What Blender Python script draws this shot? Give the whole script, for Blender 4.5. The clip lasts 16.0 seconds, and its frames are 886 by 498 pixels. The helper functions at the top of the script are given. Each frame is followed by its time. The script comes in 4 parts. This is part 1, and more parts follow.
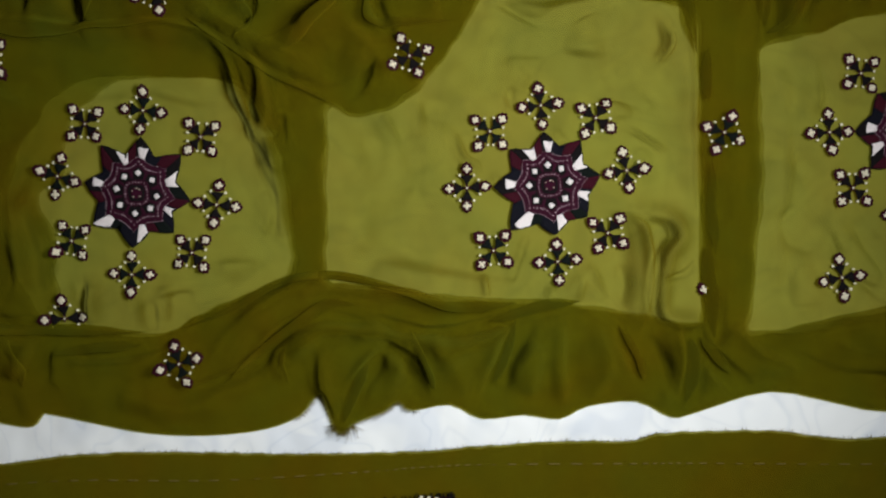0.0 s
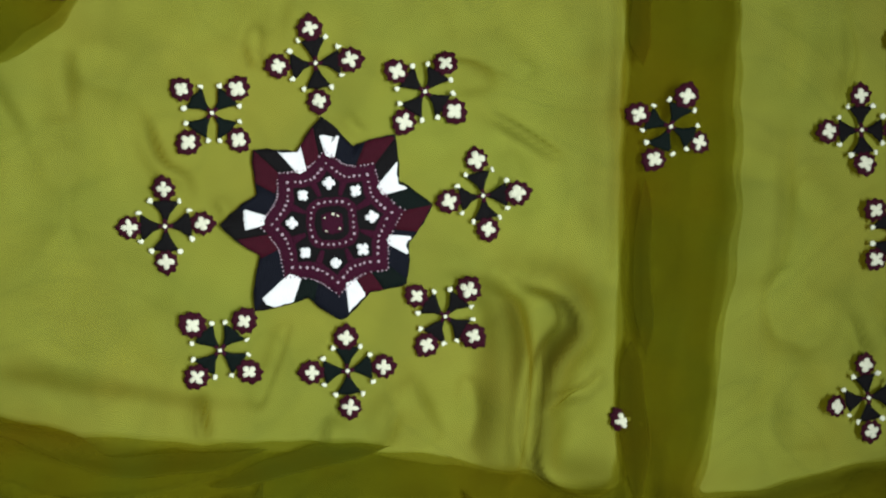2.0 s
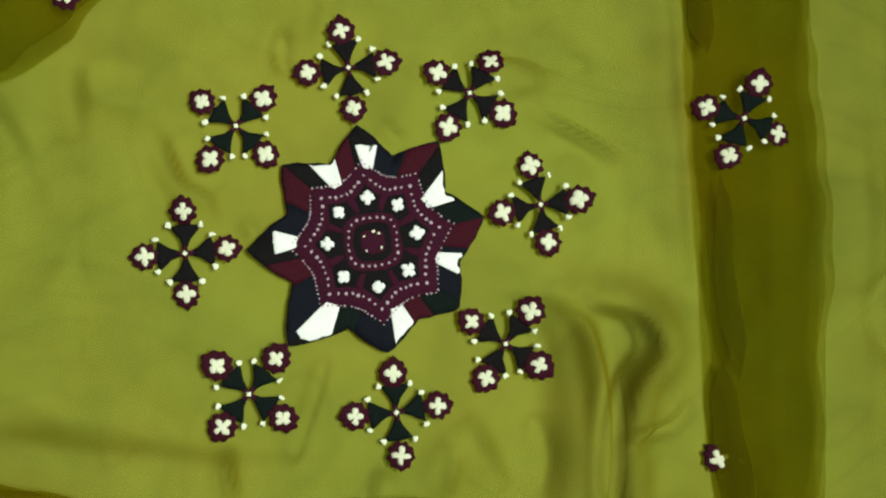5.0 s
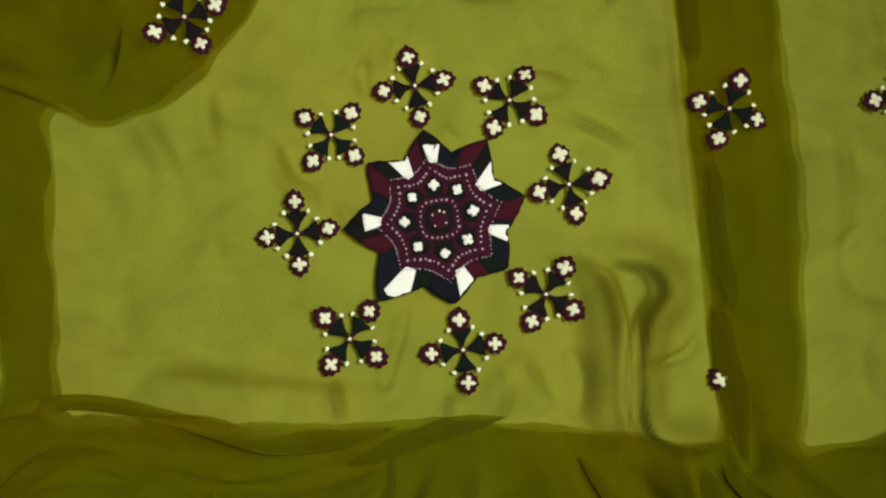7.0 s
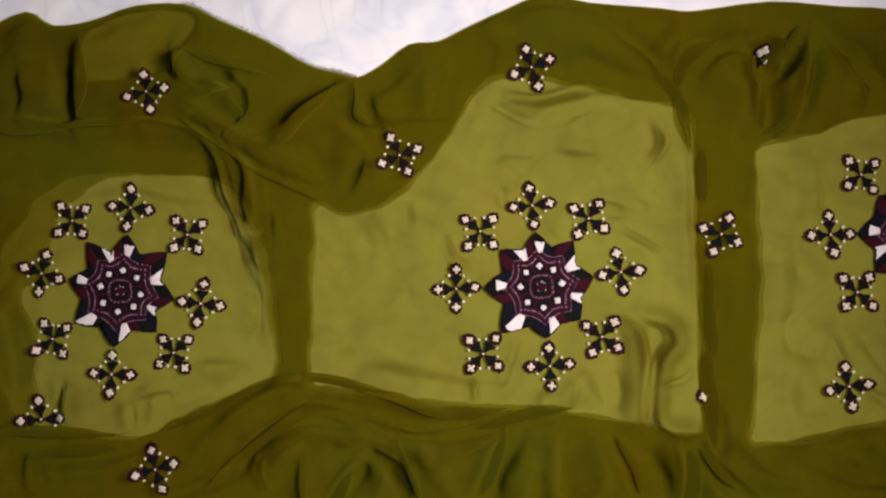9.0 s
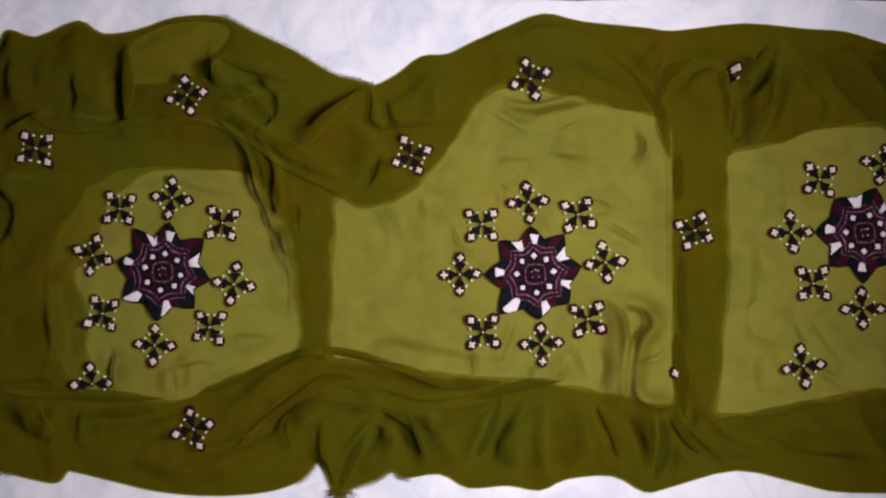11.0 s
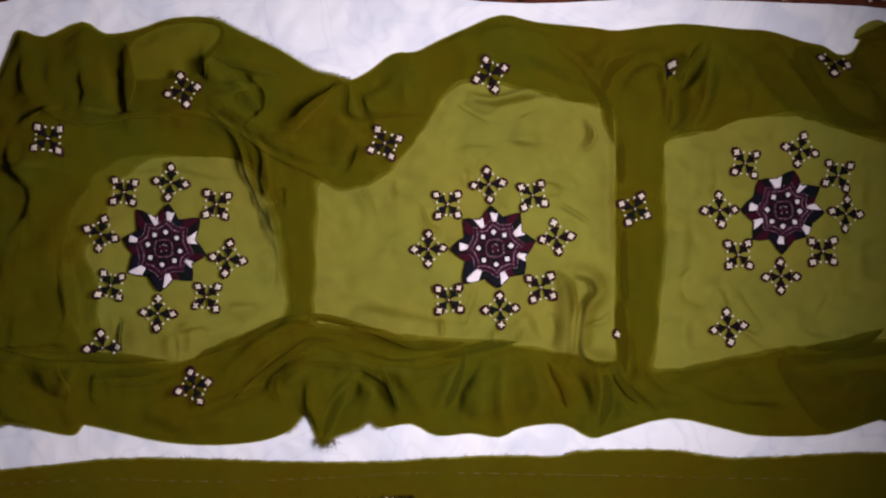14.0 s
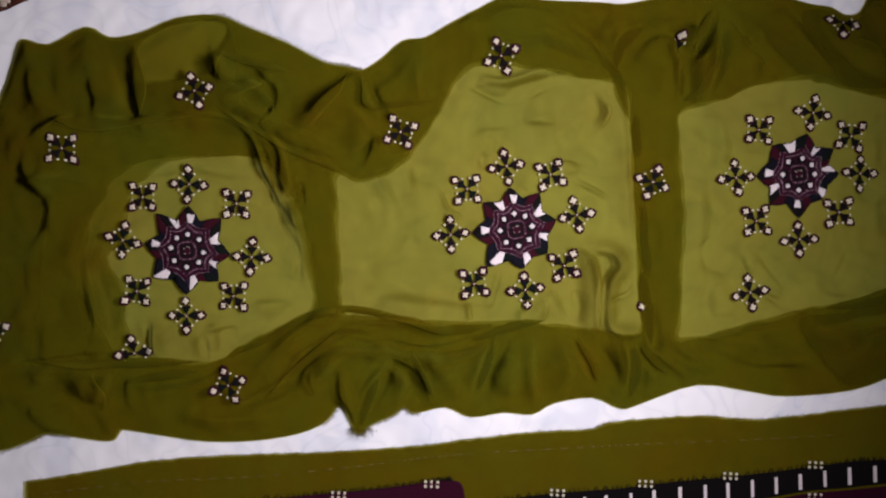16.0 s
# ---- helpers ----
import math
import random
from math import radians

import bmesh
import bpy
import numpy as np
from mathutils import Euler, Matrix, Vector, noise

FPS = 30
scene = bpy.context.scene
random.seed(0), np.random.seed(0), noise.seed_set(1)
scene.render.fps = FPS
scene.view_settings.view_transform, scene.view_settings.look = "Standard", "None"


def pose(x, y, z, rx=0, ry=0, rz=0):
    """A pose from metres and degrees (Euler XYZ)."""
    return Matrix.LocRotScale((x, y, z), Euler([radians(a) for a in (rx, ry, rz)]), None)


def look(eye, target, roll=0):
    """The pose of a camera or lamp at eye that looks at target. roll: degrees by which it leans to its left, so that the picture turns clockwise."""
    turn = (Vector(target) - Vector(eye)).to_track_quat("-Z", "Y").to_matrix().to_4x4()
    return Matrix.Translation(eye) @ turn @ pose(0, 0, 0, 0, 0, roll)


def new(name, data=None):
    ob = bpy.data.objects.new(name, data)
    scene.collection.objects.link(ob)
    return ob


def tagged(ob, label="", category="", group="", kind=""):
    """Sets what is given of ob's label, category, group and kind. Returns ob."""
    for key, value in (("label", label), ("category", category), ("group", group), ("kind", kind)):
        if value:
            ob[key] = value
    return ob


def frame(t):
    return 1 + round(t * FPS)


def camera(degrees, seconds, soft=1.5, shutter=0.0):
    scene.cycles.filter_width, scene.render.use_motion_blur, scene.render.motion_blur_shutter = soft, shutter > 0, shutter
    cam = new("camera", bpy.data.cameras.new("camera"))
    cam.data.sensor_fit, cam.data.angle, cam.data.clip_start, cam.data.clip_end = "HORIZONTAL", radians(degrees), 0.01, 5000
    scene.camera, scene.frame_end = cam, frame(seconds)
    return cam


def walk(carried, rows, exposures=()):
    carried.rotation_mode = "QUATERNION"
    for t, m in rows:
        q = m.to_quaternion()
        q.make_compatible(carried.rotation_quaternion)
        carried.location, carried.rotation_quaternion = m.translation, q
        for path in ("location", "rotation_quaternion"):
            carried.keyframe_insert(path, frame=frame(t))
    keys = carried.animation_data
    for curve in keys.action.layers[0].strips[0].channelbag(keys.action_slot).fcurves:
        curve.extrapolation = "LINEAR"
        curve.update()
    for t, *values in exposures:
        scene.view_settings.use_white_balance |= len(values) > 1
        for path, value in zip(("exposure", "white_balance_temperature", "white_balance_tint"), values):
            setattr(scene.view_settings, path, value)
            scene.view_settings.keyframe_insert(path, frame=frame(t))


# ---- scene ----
cam = camera(57.7, 16.0, soft=2.2)
PATH = [
    (0, 0.0980, 0.0743, 0.9518, 0.06, -0.16, 5.25),
    (0.5, 0.1253, 0.0888, 0.8088, 0.47, -0.72, 6.26),
    (1, 0.1700, 0.1236, 0.6453, -1.64, -0.02, 5.68),
    (1.5, 0.2303, 0.1519, 0.5645, -3.07, -1.44, 4.64),
    (2, 0.2396, 0.1855, 0.4893, -4.36, -5.13, 6.18),
    (2.5, 0.2547, 0.1748, 0.4592, -3.22, -5.18, 4.87),
    (3, 0.2523, 0.1573, 0.4442, -0.39, -5.70, 3.69),
    (3.5, 0.2280, 0.1470, 0.4461, 0.67, -6.33, 2.91),
    (3.7, 0.2196, 0.1479, 0.4352, 0.00, -4.48, 2.81),
    (5.8, 0.2379, 0.1242, 0.4303, 5.30, -4.26, 3.88),
    (6, 0.2409, 0.1278, 0.4399, 3.48, -3.51, 4.07),
    (6.5, 0.2369, 0.1152, 0.4914, 4.75, -2.27, 2.50),
    (7, 0.2170, 0.0995, 0.5519, 4.36, -0.60, 1.16),
    (7.5, 0.2051, 0.0961, 0.6585, 6.05, -0.22, 4.70),
    (8, 0.1938, 0.0991, 0.7289, 6.28, 1.28, 4.62),
    (8.5, 0.1693, 0.1238, 0.8573, 4.07, 1.28, 6.69),
    (9, 0.1296, 0.1107, 0.9282, 5.29, 1.17, 5.83),
    (9.2, 0.1223, 0.1100, 0.9455, 4.49, 1.73, 5.84),
    (11.3, 0.1199, 0.1094, 1.0536, 3.98, 0.39, 6.90),
    (11.5, 0.1191, 0.1084, 1.0546, 4.11, -0.09, 6.95),
    (12, 0.1169, 0.1169, 1.0687, 3.34, -1.02, 6.88),
    (12.5, 0.1096, 0.1167, 1.0711, 2.88, -1.68, 6.22),
    (13, 0.1117, 0.1065, 1.0960, 4.27, -1.93, 6.08),
    (13.5, 0.1315, 0.1135, 1.1721, 2.33, -1.71, 6.75),
    (14, 0.1458, 0.1126, 1.1863, 1.93, -0.09, 6.34),
    (14.5, 0.1419, 0.1076, 1.1923, 2.53, 0.10, 5.30),
    (15, 0.1220, 0.1396, 1.1869, 0.15, -0.21, 3.75),
    (15.5, 0.0998, 0.1330, 1.1851, -0.19, -0.67, 2.23),
    (16, 0.0900, 0.1431, 1.1945, -0.76, -1.00, 2.71),
]
EXPOSURES = [
    (0.0, -0.1, 6300, 8), (1.0, 0.2, 6050, -2), (2.0, 0.30, 5700, -7), (3.5, 0.30, 5800, -6), (6.0, 0.22, 6650, -27), (7.0, 0.12, 6900, -13),
    (7.5, 0.02, 7050, -7), (8.0, -0.02, 7200, 6), (9.0, 0.02, 6800, 27), (11.5, -0.10, 6250, 28), (12.5, -0.08, 6250, 28), (13.5, -0.08, 6250, 31), (14.5, -0.06, 6280, 31), (16.0, -0.04, 6350, 28),
]
walk(cam, [(t, pose(x, y, z, rx, ry, rz)) for t, x, y, z, rx, ry, rz in PATH], EXPOSURES)

# ---- world, lights ----
world = bpy.data.worlds.new("world")
scene.world = world
world.use_nodes = True
world.node_tree.nodes["Background"].inputs["Color"].default_value = (0.8, 0.9, 1.0, 1)
world.node_tree.nodes["Background"].inputs["Strength"].default_value = 0.02

# no lamp is in view: added area light, placed to fit the brightness
lamp_data = bpy.data.lights.new("unseen_area_lamp", "AREA")
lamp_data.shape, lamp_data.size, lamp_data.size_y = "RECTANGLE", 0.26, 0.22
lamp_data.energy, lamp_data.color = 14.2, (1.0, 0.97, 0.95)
lamp = new("unseen_area_lamp", lamp_data)
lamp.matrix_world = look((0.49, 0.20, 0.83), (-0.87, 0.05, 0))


# ---- materials ----
def nodes_of(name):
    m = bpy.data.materials.new(name)
    m.use_nodes = True
    t = m.node_tree
    t.nodes.clear()
    out = t.nodes.new("ShaderNodeOutputMaterial")
    return m, t, out


def add(t, kind, **values):
    n = t.nodes.new(kind)
    for key, value in values.items():
        n.inputs[key.replace("_", " ")].default_value = value
    return n


def blotches(t, scale, detail=3.0, rough=0.6):
    co = t.nodes.new("ShaderNodeTexCoord")
    n = add(t, "ShaderNodeTexNoise", Scale=scale, Detail=detail, Roughness=rough)
    t.links.new(co.outputs["Object"], n.inputs["Vector"])
    return n.outputs["Fac"]


def ramp(t, fac, stops):
    r = t.nodes.new("ShaderNodeValToRGB")
    while len(r.color_ramp.elements) < len(stops):
        r.color_ramp.elements.new(0.5)
    for e, (pos, c) in zip(r.color_ramp.elements, stops):
        e.position, e.color = pos, (*c, 1)
    t.links.new(fac, r.inputs["Fac"])
    return r.outputs["Color"]


def relief(t, fac, strength, distance):
    b = add(t, "ShaderNodeBump", Strength=strength, Distance=distance)
    t.links.new(fac, b.inputs["Height"])
    return b.outputs["Normal"]


def muslin(name, dull, green, brown, cover, tint):
    """Thin woven cotton: threads that scatter light, and gaps between them that let it through."""
    m, t, out = nodes_of(name)
    broad = blotches(t, 7.0, 3.0)
    colour = ramp(t, broad, [(0.32, brown), (0.5, dull), (0.68, green)])
    slub = t.nodes.new("ShaderNodeTexCoord")
    fine = add(t, "ShaderNodeTexNoise", Scale=900.0, Detail=2.0, Roughness=0.7)
    t.links.new(slub.outputs["Object"], fine.inputs["Vector"])
    bump = relief(t, fine.outputs["Fac"], 0.12, 0.0006)
    diffuse = add(t, "ShaderNodeBsdfDiffuse", Roughness=0.9)
    back = t.nodes.new("ShaderNodeBsdfTranslucent")
    for s in (diffuse, back):
        t.links.new(colour, s.inputs["Color"])
        t.links.new(bump, s.inputs["Normal"])
    body = add(t, "ShaderNodeMixShader", Fac=0.2)
    t.links.new(diffuse.outputs[0], body.inputs[1])
    t.links.new(back.outputs[0], body.inputs[2])
    gaps = add(t, "ShaderNodeBsdfTransparent", Color=(*tint, 1))
    weave = blotches(t, 45.0, 4.0, 0.7)
    span = t.nodes.new("ShaderNodeMapRange")
    span.inputs["To Min"].default_value, span.inputs["To Max"].default_value = cover - 0.04, cover + 0.04
    t.links.new(weave, span.inputs["Value"])
    # tilted cloth closes its gaps: what stays open is the flat gap to the power 1 / cosine of the slope
    geo = t.nodes.new("ShaderNodeNewGeometry")
    split = t.nodes.new("ShaderNodeSeparateXYZ")
    t.links.new(geo.outputs["Normal"], split.inputs[0])

    def step(kind, a, b_):
        n = t.nodes.new("ShaderNodeMath")
        n.operation = kind
        for k, v in enumerate((a, b_)):
            if isinstance(v, (int, float)):
                n.inputs[k].default_value = v
            elif v is not None:
                t.links.new(v, n.inputs[k])
        return n.outputs[0]

    upright = step("MAXIMUM", step("ABSOLUTE", split.outputs["Z"], None), 0.2)
    opened = step("POWER", step("SUBTRACT", 1.0, span.outputs["Result"]), step("DIVIDE", 1.0, upright))
    mix = t.nodes.new("ShaderNodeMixShader")
    t.links.new(step("SUBTRACT", 1.0, opened), mix.inputs["Fac"])
    t.links.new(gaps.outputs[0], mix.inputs[1])
    t.links.new(body.outputs[0], mix.inputs[2])
    t.links.new(mix.outputs[0], out.inputs["Surface"])
    return m


def surface(name, stops, scale, roughness, bump_scale=0.0, bump=0.0, distance=0.001, sheen=0.0):
    m, t, out = nodes_of(name)
    p = add(t, "ShaderNodeBsdfPrincipled", Roughness=roughness)
    p.inputs["Specular IOR Level"].default_value = 0.08
    p.inputs["Sheen Weight"].default_value = sheen
    t.links.new(ramp(t, blotches(t, scale), stops), p.inputs["Base Color"])
    if bump:
        t.links.new(relief(t, blotches(t, bump_scale, 2.0), bump, distance), p.inputs["Normal"])
    t.links.new(p.outputs[0], out.inputs["Surface"])
    return m


def thread(name, c, spread=0.35):
    """Satin-stitched embroidery floss: strands side by side, light crests and shaded gaps put into the colour, with a
    dull gloss.
    """
    m, t, out = nodes_of(name)
    dark = tuple(v * (1 - spread) for v in c)
    pale = tuple(min(1.0, v * (1 + spread)) for v in c)
    co = t.nodes.new("ShaderNodeTexCoord")
    strand = add(t, "ShaderNodeTexWave", Scale=330.0, Distortion=6.0, Detail=2.0)
    strand.inputs["Detail Scale"].default_value = 1.2
    t.links.new(co.outputs["Object"], strand.inputs["Vector"])
    both = t.nodes.new("ShaderNodeMath")
    both.operation = "MULTIPLY_ADD"
    both.inputs[1].default_value = 0.55
    t.links.new(strand.outputs["Fac"], both.inputs[0])
    half = t.nodes.new("ShaderNodeMath")
    half.operation = "MULTIPLY"
    half.inputs[1].default_value = 0.45
    t.links.new(blotches(t, 240.0), half.inputs[0])
    t.links.new(half.outputs[0], both.inputs[2])
    p = add(t, "ShaderNodeBsdfPrincipled", Roughness=0.7)
    p.inputs["Specular IOR Level"].default_value = 0.1
    t.links.new(ramp(t, both.outputs[0], [(0.25, dark), (0.7, pale)]), p.inputs["Base Color"])
    t.links.new(relief(t, strand.outputs["Fac"], 0.5, 0.0005), p.inputs["Normal"])
    t.links.new(p.outputs[0], out.inputs["Surface"])
    return m


def printed_sheet():
    """White cotton bed sheet with a faint printed pattern of leaf outlines."""
    m, t, out = nodes_of("printed_cotton")
    co = t.nodes.new("ShaderNodeTexCoord")
    def noise(scale, detail, warp):
        n = add(t, "ShaderNodeTexNoise", Scale=scale, Detail=detail, Distortion=warp)
        t.links.new(co.outputs["Object"], n.inputs["Vector"])
        return n.outputs["Fac"]

    # outlines of leaves and petals where the noise crosses some levels, and pale filled shapes
    line = ramp(t, noise(6.5, 1.0, 1.6), [(0.40, (0.88, 0.92, 0.92)), (0.425, (0.82, 0.865, 0.88)), (0.445, (0.88, 0.92, 0.92)),
                                          (0.53, (0.88, 0.92, 0.92)), (0.555, (0.80, 0.85, 0.87)), (0.585, (0.88, 0.92, 0.92))])
    patch = ramp(t, noise(11.0, 2.0, 0.8), [(0.40, (0.86, 0.88, 0.925)), (0.46, (0.93, 0.94, 0.96)), (0.56, (1.0, 1.0, 1.0))])
    mul = t.nodes.new("ShaderNodeMix")
    mul.data_type, mul.blend_type = "RGBA", "MULTIPLY"
    mul.inputs[0].default_value = 1.0
    t.links.new(line, mul.inputs[6])
    t.links.new(patch, mul.inputs[7])
    p = add(t, "ShaderNodeBsdfPrincipled", Roughness=0.85)
    p.inputs["Specular IOR Level"].default_value = 0.2
    t.links.new(mul.outputs[2], p.inputs["Base Color"])
    t.links.new(relief(t, blotches(t, 700.0), 0.2, 0.0006), p.inputs["Normal"])
    t.links.new(p.outputs[0], out.inputs["Surface"])
    return m


SHAWL = muslin("olive_muslin", (0.101, 0.089, 0.0033), (0.090, 0.098, 0.0062), (0.118, 0.082, 0.0025), 0.575, (0.95, 0.925, 0.375))
PLY = muslin("sheer_olive_muslin", (0.101, 0.089, 0.0033), (0.090, 0.098, 0.0062), (0.118, 0.082, 0.0025), 0.315, (0.98, 0.96, 0.63))
PANEL = muslin("brown_olive_muslin", (0.106, 0.083, 0.0035), (0.100, 0.090, 0.005), (0.120, 0.076, 0.0025), 0.575, (0.95, 0.92, 0.36))
SHEET = printed_sheet()
CARPET = surface("carpet_pile", [(0.3, (0.085, 0.024, 0.014)), (0.7, (0.17, 0.055, 0.03))], 60.0, 0.95, 900.0, 0.9, 0.003)
DARK_PILE = surface("dark_pile", [(0.3, (0.016, 0.008, 0.006)), (0.7, (0.035, 0.014, 0.010))], 80.0, 0.95, 900.0, 0.9, 0.003)
CREAM_PILE = surface("cream_pile", [(0.3, (0.58, 0.47, 0.36)), (0.7, (0.76, 0.66, 0.54))], 80.0, 0.95, 900.0, 0.9, 0.003)
MAROON = thread("maroon_floss", (0.029, 0.0019, 0.011))
WINE = thread("wine_floss", (0.027, 0.0018, 0.0075))
RED = thread("red_floss", (0.032, 0.0018, 0.0068))
GREEN = thread("bottle_green_floss", (0.0022, 0.0046, 0.0034))
BLACK = thread("black_floss", (0.0038, 0.0028, 0.003))
NAVY = thread("navy_floss", (0.0034, 0.0036, 0.0075))
ROSE = thread("rose_floss", (0.36, 0.26, 0.30), 0.2)
IVORY = thread("ivory_floss", (0.64, 0.60, 0.45), 0.14)
WHITE = thread("white_floss", (0.74, 0.69, 0.68), 0.12)
PALE = thread("cream_floss", (0.70, 0.67, 0.50), 0.12)
STRAW = thread("straw_floss", (0.14, 0.11, 0.03))
FRAY = thread("loose_olive_thread", (0.12, 0.10, 0.02))
# kept dark so the unseen shell throws back little light
WALL = surface("wall_plaster", [(0.3, (0.20, 0.195, 0.19)), (0.7, (0.25, 0.24, 0.235))], 3.0, 0.9, 60.0, 0.1)


# ---- helpers of the place ----
def mesh_from(name, verts, faces, mat, parent=None, label="", smooth=True):
    me = bpy.data.meshes.new(name)
    me.from_pydata([tuple(v) for v in verts], [], [tuple(f) for f in faces])
    me.materials.append(mat)
    if smooth:
        me.polygons.foreach_set("use_smooth", [True] * len(me.polygons))
    ob = new(name, me)
    if parent is not None:
        ob.parent = parent
    if label:
        tagged(ob, label)
    return ob


def spline(points, steps=5, closed=False):
    """A Catmull-Rom curve through the points."""
    p = np.array(points, float)
    n = len(p)
    out = []
    for i in range(n if closed else n - 1):
        if closed:
            a, b, c, d = p[(i - 1) % n], p[i], p[(i + 1) % n], p[(i + 2) % n]
        else:
            a, b, c, d = p[max(i - 1, 0)], p[i], p[i + 1], p[min(i + 2, n - 1)]
        for k in range(steps):
            s = k / steps
            out.append(0.5 * (2 * b + (c - a) * s + (2 * a - 5 * b + 4 * c - d) * s * s + (3 * b - a - 3 * c + d) * s ** 3))
    if not closed:
        out.append(p[-1])
    return np.array(out)


def distance_to(px, py, line):
    d2 = np.full(px.shape, 1e9)
    for (ax, ay), (bx, by) in zip(line[:-1], line[1:]):
        ux, uy = bx - ax, by - ay
        s = np.clip(((px - ax) * ux + (py - ay) * uy) / (ux * ux + uy * uy + 1e-12), 0, 1)
        d2 = np.minimum(d2, (px - ax - s * ux) ** 2 + (py - ay - s * uy) ** 2)
    return np.sqrt(d2)


def inside_of(px, py, ring):
    """Signed distance to a closed outline, positive inside."""
    ring = np.vstack([ring, ring[:1]])
    d = distance_to(px, py, ring)
    odd = np.zeros(px.shape, bool)
    for (ax, ay), (bx, by) in zip(ring[:-1], ring[1:]):
        if ay != by:
            odd ^= ((ay > py) != (by > py)) & (px < (bx - ax) * (py - ay) / (by - ay) + ax)
    return np.where(odd, d, -d)


def smoothstep(v):
    v = np.clip(v, 0, 1)
    return v * v * (3 - 2 * v)


def ripple(px, py, seed, size, count=9):
    """Gentle uneven waves of about that size, of height 1."""
    r = np.random.RandomState(seed)
    z = np.zeros(px.shape)
    for _ in range(count):
        a, k, f = r.uniform(0, 6.283), 6.283 / (size * r.uniform(0.6, 1.7)), r.uniform(0, 6.283)
        bend = 0.35 * size * np.sin(6.283 / (size * 2.3) * (px * np.sin(a) - py * np.cos(a)) + f * 2)
        z += np.sin(k * (px * np.cos(a) + py * np.sin(a) + bend) + f)
    return z / math.sqrt(count)


BASE_FOLDS, FLAP_FOLDS = [], []


def crease(folds, height, width, *line):
    tall = 3.5 if folds is BASE_FOLDS else 2.3 if height > 0 else 3.6
    folds.append((height * tall, width, spline(line, 9)))


def folded(px, py, folds):
    """Sum of the creases: each steep on one flank, drawn out on the other, and fading to its ends."""
    z = np.zeros(px.shape)
    for n, (height, width, line) in enumerate(folds):
        flip = 1 if n % 3 else -1
        lo, hi = line.min(0) - 6 * width, line.max(0) + 6 * width
        near = (px > lo[0]) & (px < hi[0]) & (py > lo[1]) & (py < hi[1])
        x, y = px[near], py[near]
        best, side, run = np.full(x.shape, 1e9), np.zeros(x.shape), np.zeros(x.shape)
        legs = np.linalg.norm(np.diff(line, axis=0), axis=1)
        done = 0.0
        for (ax, ay), (bx, by), leg in zip(line[:-1], line[1:], legs):
            ux, uy = bx - ax, by - ay
            s = np.clip(((x - ax) * ux + (y - ay) * uy) / (ux * ux + uy * uy + 1e-12), 0, 1)
            d2 = (x - ax - s * ux) ** 2 + (y - ay - s * uy) ** 2
            hit = d2 < best
            best = np.where(hit, d2, best)
            side = np.where(hit, np.sign(ux * (y - ay) - uy * (x - ax)) * flip, side)
            run = np.where(hit, (done + s * leg) / legs.sum(), run)
            done += leg
        w = width * np.where(side > 0, *((0.75, 1.9) if folds is BASE_FOLDS else (0.75, 1.2)))
        fade = 0.25 + 0.75 * np.sin(math.pi * np.clip(run, 0.0, 1.0)) ** 0.6
        z[near] += 1.3 * height * fade * np.exp(-best / (w * w))
    return z


def cut_sheet(gx, gy, field, z):
    """Vertices and faces of a grid of cloth, cut cleanly along the line where field is 0."""
    index = np.arange(gx.size).reshape(gx.shape)
    good = field > 0
    corners = [good[:-1, :-1], good[:-1, 1:], good[1:, 1:], good[1:, :-1]]
    count = sum(c.astype(int) for c in corners)
    i, j = np.nonzero(count == 4)
    faces = np.stack([index[i, j], index[i, j + 1], index[i + 1, j + 1], index[i + 1, j]], 1).tolist()
    flat = np.stack([gx.ravel(), gy.ravel(), z.ravel()], 1)
    f = field.ravel()
    extra, made = [], {}

    def cross(a, b_):
        key = (min(a, b_), max(a, b_))
        if key not in made:
            s = f[key[0]] / (f[key[0]] - f[key[1]])
            made[key] = gx.size + len(extra)
            extra.append(flat[key[0]] + s * (flat[key[1]] - flat[key[0]]))
        return made[key]

    for i, j in zip(*np.nonzero((count > 0) & (count < 4))):
        ring = [index[i, j], index[i, j + 1], index[i + 1, j + 1], index[i + 1, j]]
        face = []
        for a, b_ in zip(ring, ring[1:] + ring[:1]):
            if f[a] > 0:
                face.append(int(a))
            if (f[a] > 0) != (f[b_] > 0):
                face.append(cross(int(a), int(b_)))
        if len(face) > 2:
            faces.append(face)
    verts = np.vstack([flat, np.array(extra).reshape(-1, 3)])
    used = np.unique(np.concatenate([np.array(q) for q in faces]))
    remap = np.zeros(len(verts), int)
    remap[used] = np.arange(len(used))
    return verts[used], [[int(remap[v]) for v in q] for q in faces]


def grid(x0, x1, y0, y1, step):
    return np.meshgrid(np.arange(x0, x1, step), np.arange(y0, y1, step))


